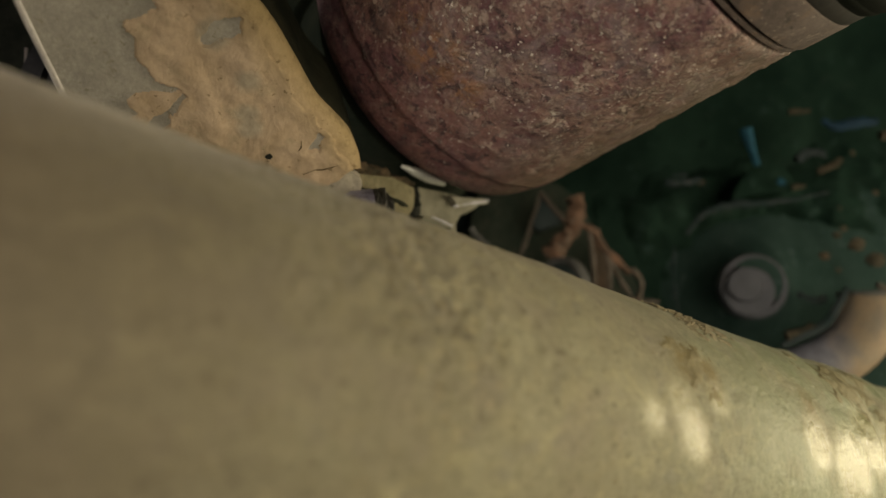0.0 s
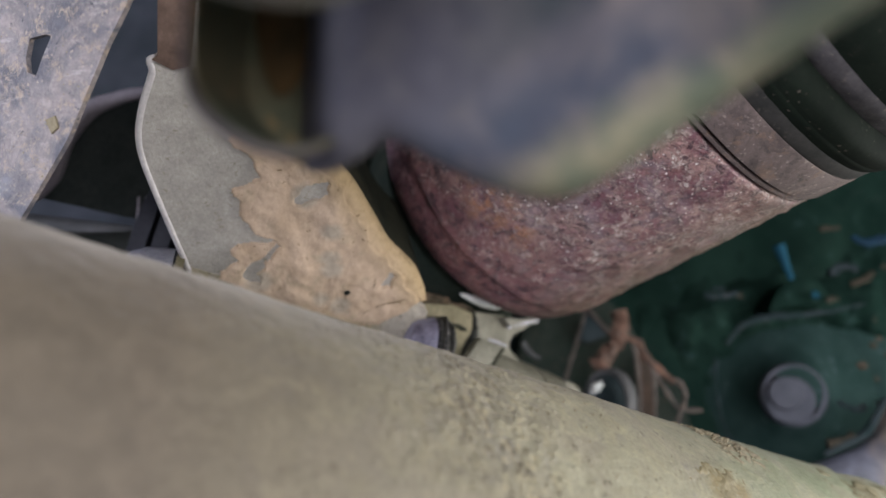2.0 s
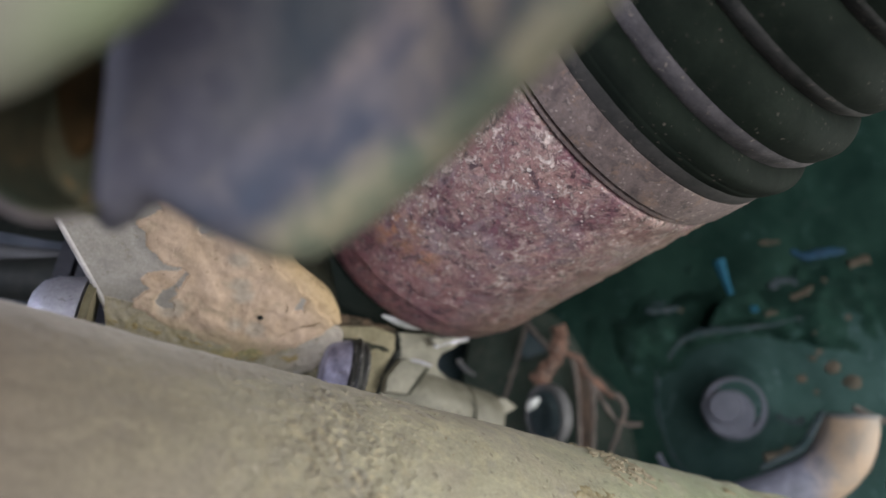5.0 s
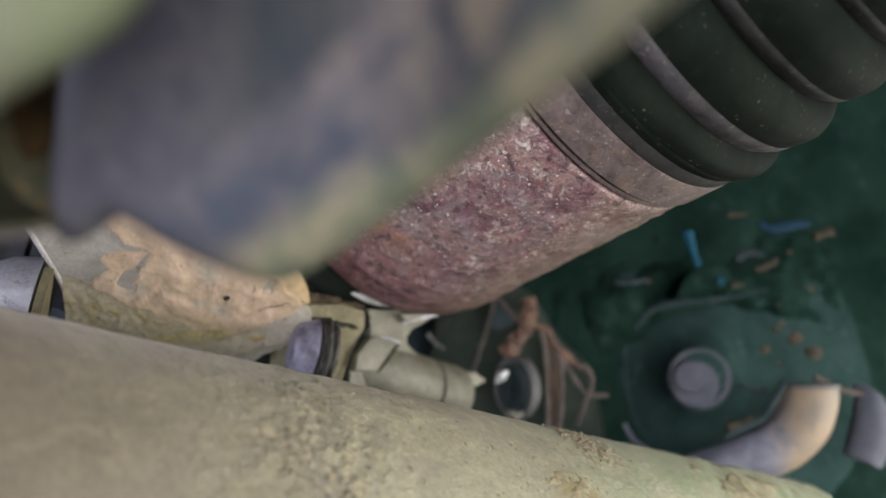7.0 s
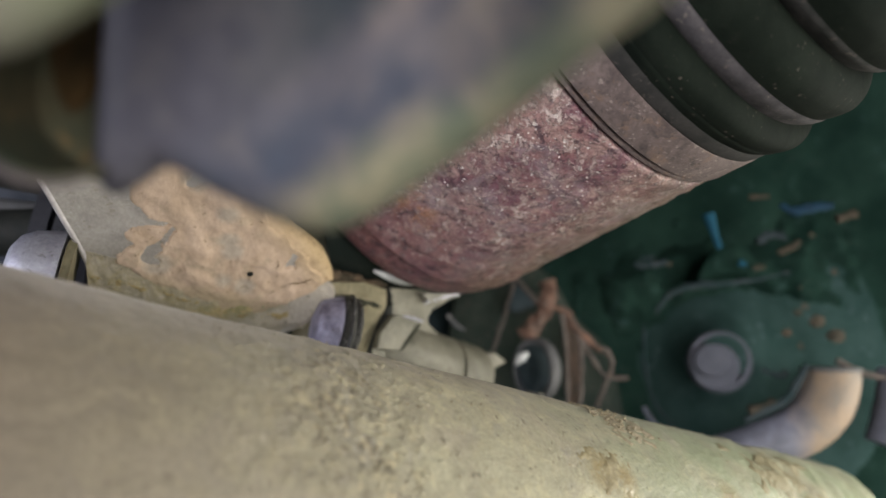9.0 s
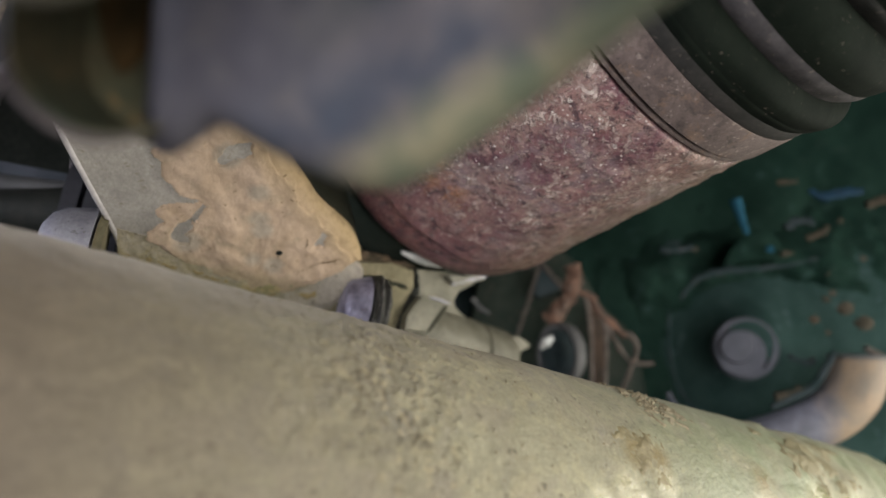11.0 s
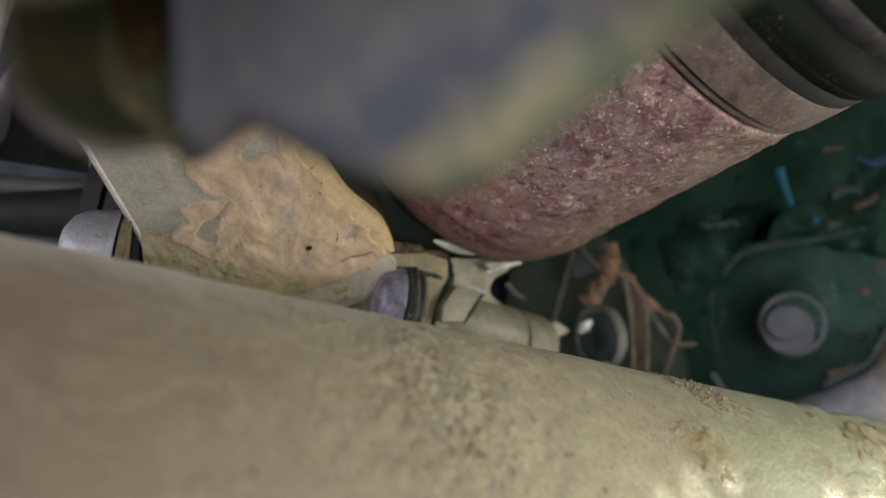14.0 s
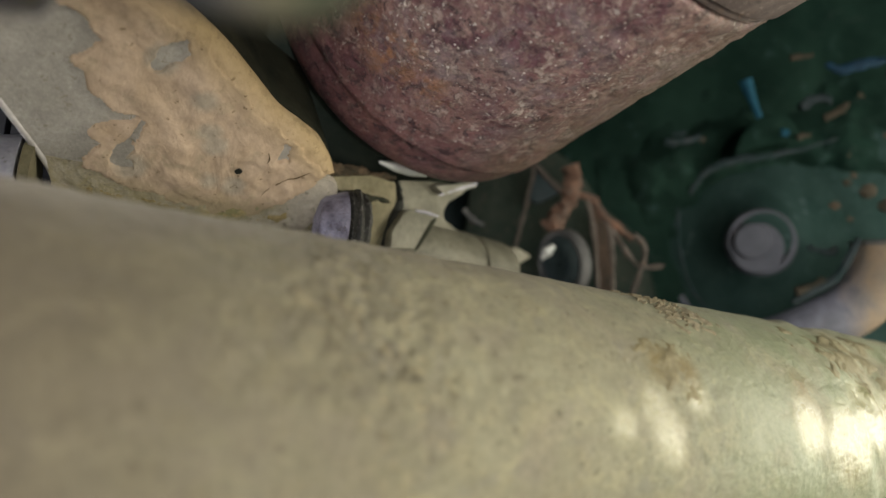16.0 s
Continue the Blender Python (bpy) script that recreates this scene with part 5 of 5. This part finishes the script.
def elbow():
    root = thing("pipe_elbow", (8, 16.4, 0.3), "tan and lavender-grey pipe elbow with a rolled rim", "pipe elbow")
    part("bend", tube([(4.9, 16.5, -0.15), (5.9, 16.4, 0.15), (7.0, 16.4, 0.45), (7.8, 16.4, 0.8), (8.3, 16.4, 1.3), (8.5, 16.4, 1.85), (8.5, 16.4, 2.1)], [0.35, 0.42, 0.5, 0.56, 0.6, 0.6, 0.58], 40, 6), ELBOW, root)
    part("rim", lathe((8.5, 16.4, 2.1), (0, 0, 1), [(-0.05, 0.4), (-0.04, 0.64), (0.04, 0.64), (0.06, 0.5), (0.0, 0.4)], 40), CAST_GREY, root)
    part("inner_lip", tube([(6.5, 15.95, 1.0), (6.86, 15.95, 1.2), (7.34, 15.95, 1.45), (7.66, 15.95, 1.9), (7.85, 16.0, 2.2)], [0.05, 0.08, 0.09, 0.08, 0.05], 10, 6), LEDGE, root, "dull grey lip")
    arm = thing("tensioner_arm", (9.8, 16.4, 1.0), "lavender-grey tensioner arm in shade", "engine part")
    part("arm", tube([(9.6, 16.6, 2.15), (9.8, 16.5, 1.8), (9.85, 16.5, 1.2), (9.6, 16.5, 0.5)], [0.06, 0.32, 0.45, 0.4], 20, 6), HUB, arm)
    part("link", tube([(8.6, 16.3, 2.3), (9.1, 16.3, 2.05), (9.6, 16.3, 1.95)], 0.07, 10, 5), RUST_GREY, arm)


elbow()


def engine_front():
    root = thing("engine_cover", (6.5, 17, 4.4), "dark grimy engine cover with stepped castings", "engine cover")
    shape = [(3.9, 4.2), (4.7, 4.75), (6.2, 5.0), (8.8, 5.0), (9.6, 3.6), (8.6, 3.7), (6.8, 3.9), (5.0, 3.4), (4.2, 2.9)]
    rows = []
    for i in range(71):
        row = []
        for j in range(41):
            x, z = 3.2 + 0.1 * i, 2.2 + 0.09 * j
            gap = edge_gap(x, z, shape) * (1 if inside(x, z, shape) else -1)
            h = max(0.0, min(1.0, 0.5 + gap / 0.9))
            row.append(Vector((x, 18.5 - 0.6 * h * h * (3 - 2 * h) + 0.22 * noise.fractal(Vector((x, 0, z)) * 1.8, 0.8, 2.0, 4), z)))
        rows.append(row)
    part("cover", loft(rows, False, False), SHADE_GREEN, root)
    part("ledge", tube([(4.8, 16.6, 3.28), (5.06, 16.5, 3.66), (5.62, 16.4, 3.91), (6.67, 16.4, 4.0), (7.78, 16.5, 4.25)], [0.02, 0.06, 0.08, 0.05, 0.02], 12, 6, 0.9), LEDGE, root, "curved dusty ledge")
    part("boss", slab([(6.08, 16.6, 4.65), (6.76, 16.6, 4.85), (7.05, 16.6, 4.49), (6.99, 16.6, 4.28), (6.18, 16.6, 4.17), (5.75, 16.6, 4.02)], (0, 1.2, 0), 0.14, 3), SHADE_GREEN, root, "stepped boss")
    for pts, r, mat, label in (([(4.3, 16.4, 4.38), (4.64, 16.4, 4.36), (5.02, 16.4, 4.46)], 0.07, LEDGE, "grey dusty streak"), ([(4.45, 16.4, 4.52), (4.75, 16.4, 4.55)], 0.04, LEDGE, "grey dusty streak"),
                               ([(7.01, 16.4, 4.94), (7.3, 16.4, 5.05), (7.63, 16.4, 5.04)], 0.09, LEDGE, "grey dusty streak"), ([(8.75, 16.3, 5.43), (9.18, 16.3, 5.55)], 0.09, RUST_DIM, "rusty streak"),
                               ([(7.45, 16.3, 4.66), (7.7, 16.3, 4.76), (7.93, 16.3, 4.92)], 0.06, RUST_DIM, "rusty streak"), ([(6.86, 16.3, 5.9), (7.3, 16.3, 5.94)], 0.05, RUST_DIM, "rusty streak"), ([(6.9, 16.3, 4.3), (7.15, 16.3, 4.34)], 0.05, RUST_DIM, "rusty streak"),
                               ([(4.57, 16.7, 3.04), (4.55, 16.7, 2.28), (4.72, 16.7, 1.41), (5.14, 16.7, 0.8)], 0.03, LEDGE, "thin pale edge"), ([(7.05, 16.4, 2.1), (7.35, 16.4, 1.95), (7.6, 16.4, 2.0)], 0.06, LEDGE, "grey dusty streak")):
        part("streak", tube(pts, r, 8, 5, 0.9), mat, root, label)
    part("paint_mark", tube([(5.92, 16.2, 5.5), (5.97, 16.2, 5.3), (6.06, 16.2, 5.0), (6.15, 16.2, 4.72)], [0.14, 0.12, 0.08, 0.07], 8, 4), BLUE, root, "streak of blue paint")
    part("paint_mark", tube([(6.56, 16.2, 4.41), (6.7, 16.2, 4.37)], 0.075, 8, 3), BLUE, root, "blue paint dab")
    part("hose_clip", tube([(7.5, 16.2, 5.72), (7.78, 16.2, 5.58), (8.21, 16.2, 5.66), (8.64, 16.2, 5.71)], [0.05, 0.09, 0.13, 0.06], 8, 4, 0.4), BLUE_DIM, root, "dull blue hose clip")
    rng = random.Random(11)
    for x, z, r in ((7.66, 2.9, 0.14), (8.33, 3.15, 0.22), (8.72, 2.84, 0.25), (7.92, 3.35, 0.11), (8.07, 3.48, 0.09), (8.01, 3.9, 0.06), (8.75, 4.26, 0.09), (5.1, 4.4, 0.09), (7.1, 4.35, 0.09), (7.6, 4.7, 0.1), (9.0, 5.5, 0.14), (8.3, 5.1, 0.08), (7.95, 2.6, 0.08)):
        r *= 0.8
        bm = bmesh.new()
        for v in bmesh.ops.create_icosphere(bm, subdivisions=2, radius=r)["verts"]:
            v.co = Vector((v.co.x * rng.uniform(0.9, 1.2), v.co.y * 0.5, v.co.z * 0.8)) + Vector((x, 16.55, z)) + Vector((0, 0, 0.06 * noise.noise(v.co * 20)))
        part("rust_boss", bm, RUST_DIM, root, "rusty bolt boss")
    part("loop", tube([(4.5, 16.6, 1.2), (4.75, 16.5, 0.8), (5.3, 16.5, 0.5)], 0.06, 8, 4), HUB, root)
    part("rust_strip", tube([(6.6, 16.0, 1.2), (7.0, 16.0, 1.3), (7.15, 16.0, 1.42)], 0.11, 8, 4), RUST_DIM, root, "rusty strip")


engine_front()


# ---- the two near members overhead ----
def hanging_member(lower, section, each=7, crown=None):
    """Sweeps an upright section (depth, height) along a lower edge; crown lifts the top at x."""
    rings = []
    for q in smooth_line(lower, each):
        lift = crown(q.x) if crown else 0.0
        rings.append([Vector((q.x, q.y + dy, q.z + dz + (lift if dz > 1.5 else 0.0))) for dy, dz in section])
    return loft(rings)


def control_arm():
    root = thing("control_arm", (0, 3, 4.5), "violet-grey forged control arm with its lit olive edge painted in", "control arm")
    lower = [(-1.6, 3.95, 3.55), (-1.52, 3.6, 3.44), (-1.38, 3.3, 3.34), (-1.2, 3.02, 3.27), (-1.02, 2.88, 3.31), (-0.82, 2.85, 3.4), (-0.5, 2.85, 3.24), (-0.19, 2.85, 3.1), (0.09, 2.78, 3.016), (0.355, 2.66, 3.053), (0.97, 2.39, 3.41), (1.51, 1.67, 3.63), (1.78, 1.27, 3.73), (2.2, 0.6, 3.9)]
    section = [(0.06, 2.0), (0.0, 1.1), (0.0, 0.5), (0.0, 0.26), (0.03, 0.13), (0.1, 0.04), (0.22, 0.0), (0.36, 0.03), (0.46, 0.14), (0.5, 0.4), (0.5, 2.0)]
    # crown adds an unseen upper web that shades the joint's left end
    part("web", hanging_member(lower, section, 9, lambda x: 3.0 * max(0.0, min(1.0, (1.3 - x) / 1.2))), ARM, root, "violet-grey web with olive light painted along its lower lip", 70)
    ear = smooth_line([(-2.06, 2.9, 5.2), (-2.07, 2.88, 4.5), (-2.06, 2.86, 4.1), (-2.0, 2.85, 3.68), (-1.8, 2.85, 3.42), (-1.53, 2.85, 3.27), (-1.3, 2.86, 3.25), (-1.12, 2.88, 3.3)], 6)
    rings = []
    for q in ear:
        inner = (Vector((-1.4, q.y, 4.6)) - q).normalized()
        rings.append([q + inner * a + Vector((0, b, 0)) for a, b in ((0.03, 0.04), (0.06, 0.04), (0.24, 0.75), (0.2, 0.78))])
    part("ear_wall", loft(rings), RECESS, root, "grimy wall of the open end with its shade painted in", 50)
    part("ear_rim", tube(ear[::4], [0.012, 0.014, 0.016, 0.018, 0.024, 0.034, 0.038, 0.036, 0.03, 0.02, 0.012][:len(ear[::4])], 12, 4), EAR, root, "rim of the open end with its pinkish light painted in")
    part("ear_back", slab([(-1.95, 3.5, 5.2), (-1.95, 3.5, 4.1), (-1.88, 3.5, 3.72), (-1.7, 3.5, 3.5), (-1.45, 3.55, 3.42), (-1.3, 3.65, 3.47), (-1.3, 3.65, 5.2)], (0, 0.2, 0), 0.04), RECESS, root, "brown grime with the open end's shade painted in")
    part("rust_patch", slab([(-1.85, 3.47, 4.55), (-1.6, 3.47, 4.65), (-1.45, 3.47, 4.3), (-1.5, 3.47, 4.0), (-1.66, 3.47, 3.85), (-1.8, 3.47, 4.15)], (0, 0.04, 0), 0.012, 3), OCHRE_GRIME, root, "rusty brown patch inside the open end")


def lever():
    root = thing("khaki_link", (-1, 1.7, 4.5), "smooth khaki link coated in fine dust", "link")
    lower = [(-3.1, 1.33, 4.22), (-2.13, 1.2, 3.83), (-1.64, 1.2, 3.6), (-1.23, 1.2, 3.46), (-0.95, 1.2, 3.414), (-0.72, 1.2, 3.47), (-0.456, 1.2, 3.63), (-0.21, 1.2, 3.78), (-0.03, 1.18, 3.93), (0.3, 1.1, 4.35)]
    section = [(0.05, 1.4), (-0.02, 0.7), (0.0, 0.35), (0.04, 0.16), (0.12, 0.04), (0.24, 0.0), (0.38, 0.05), (0.46, 0.2), (0.5, 0.6), (0.5, 1.4)]
    part("body", hanging_member(lower, section), KHAKI, root, smooth=70)


control_arm()
lever()
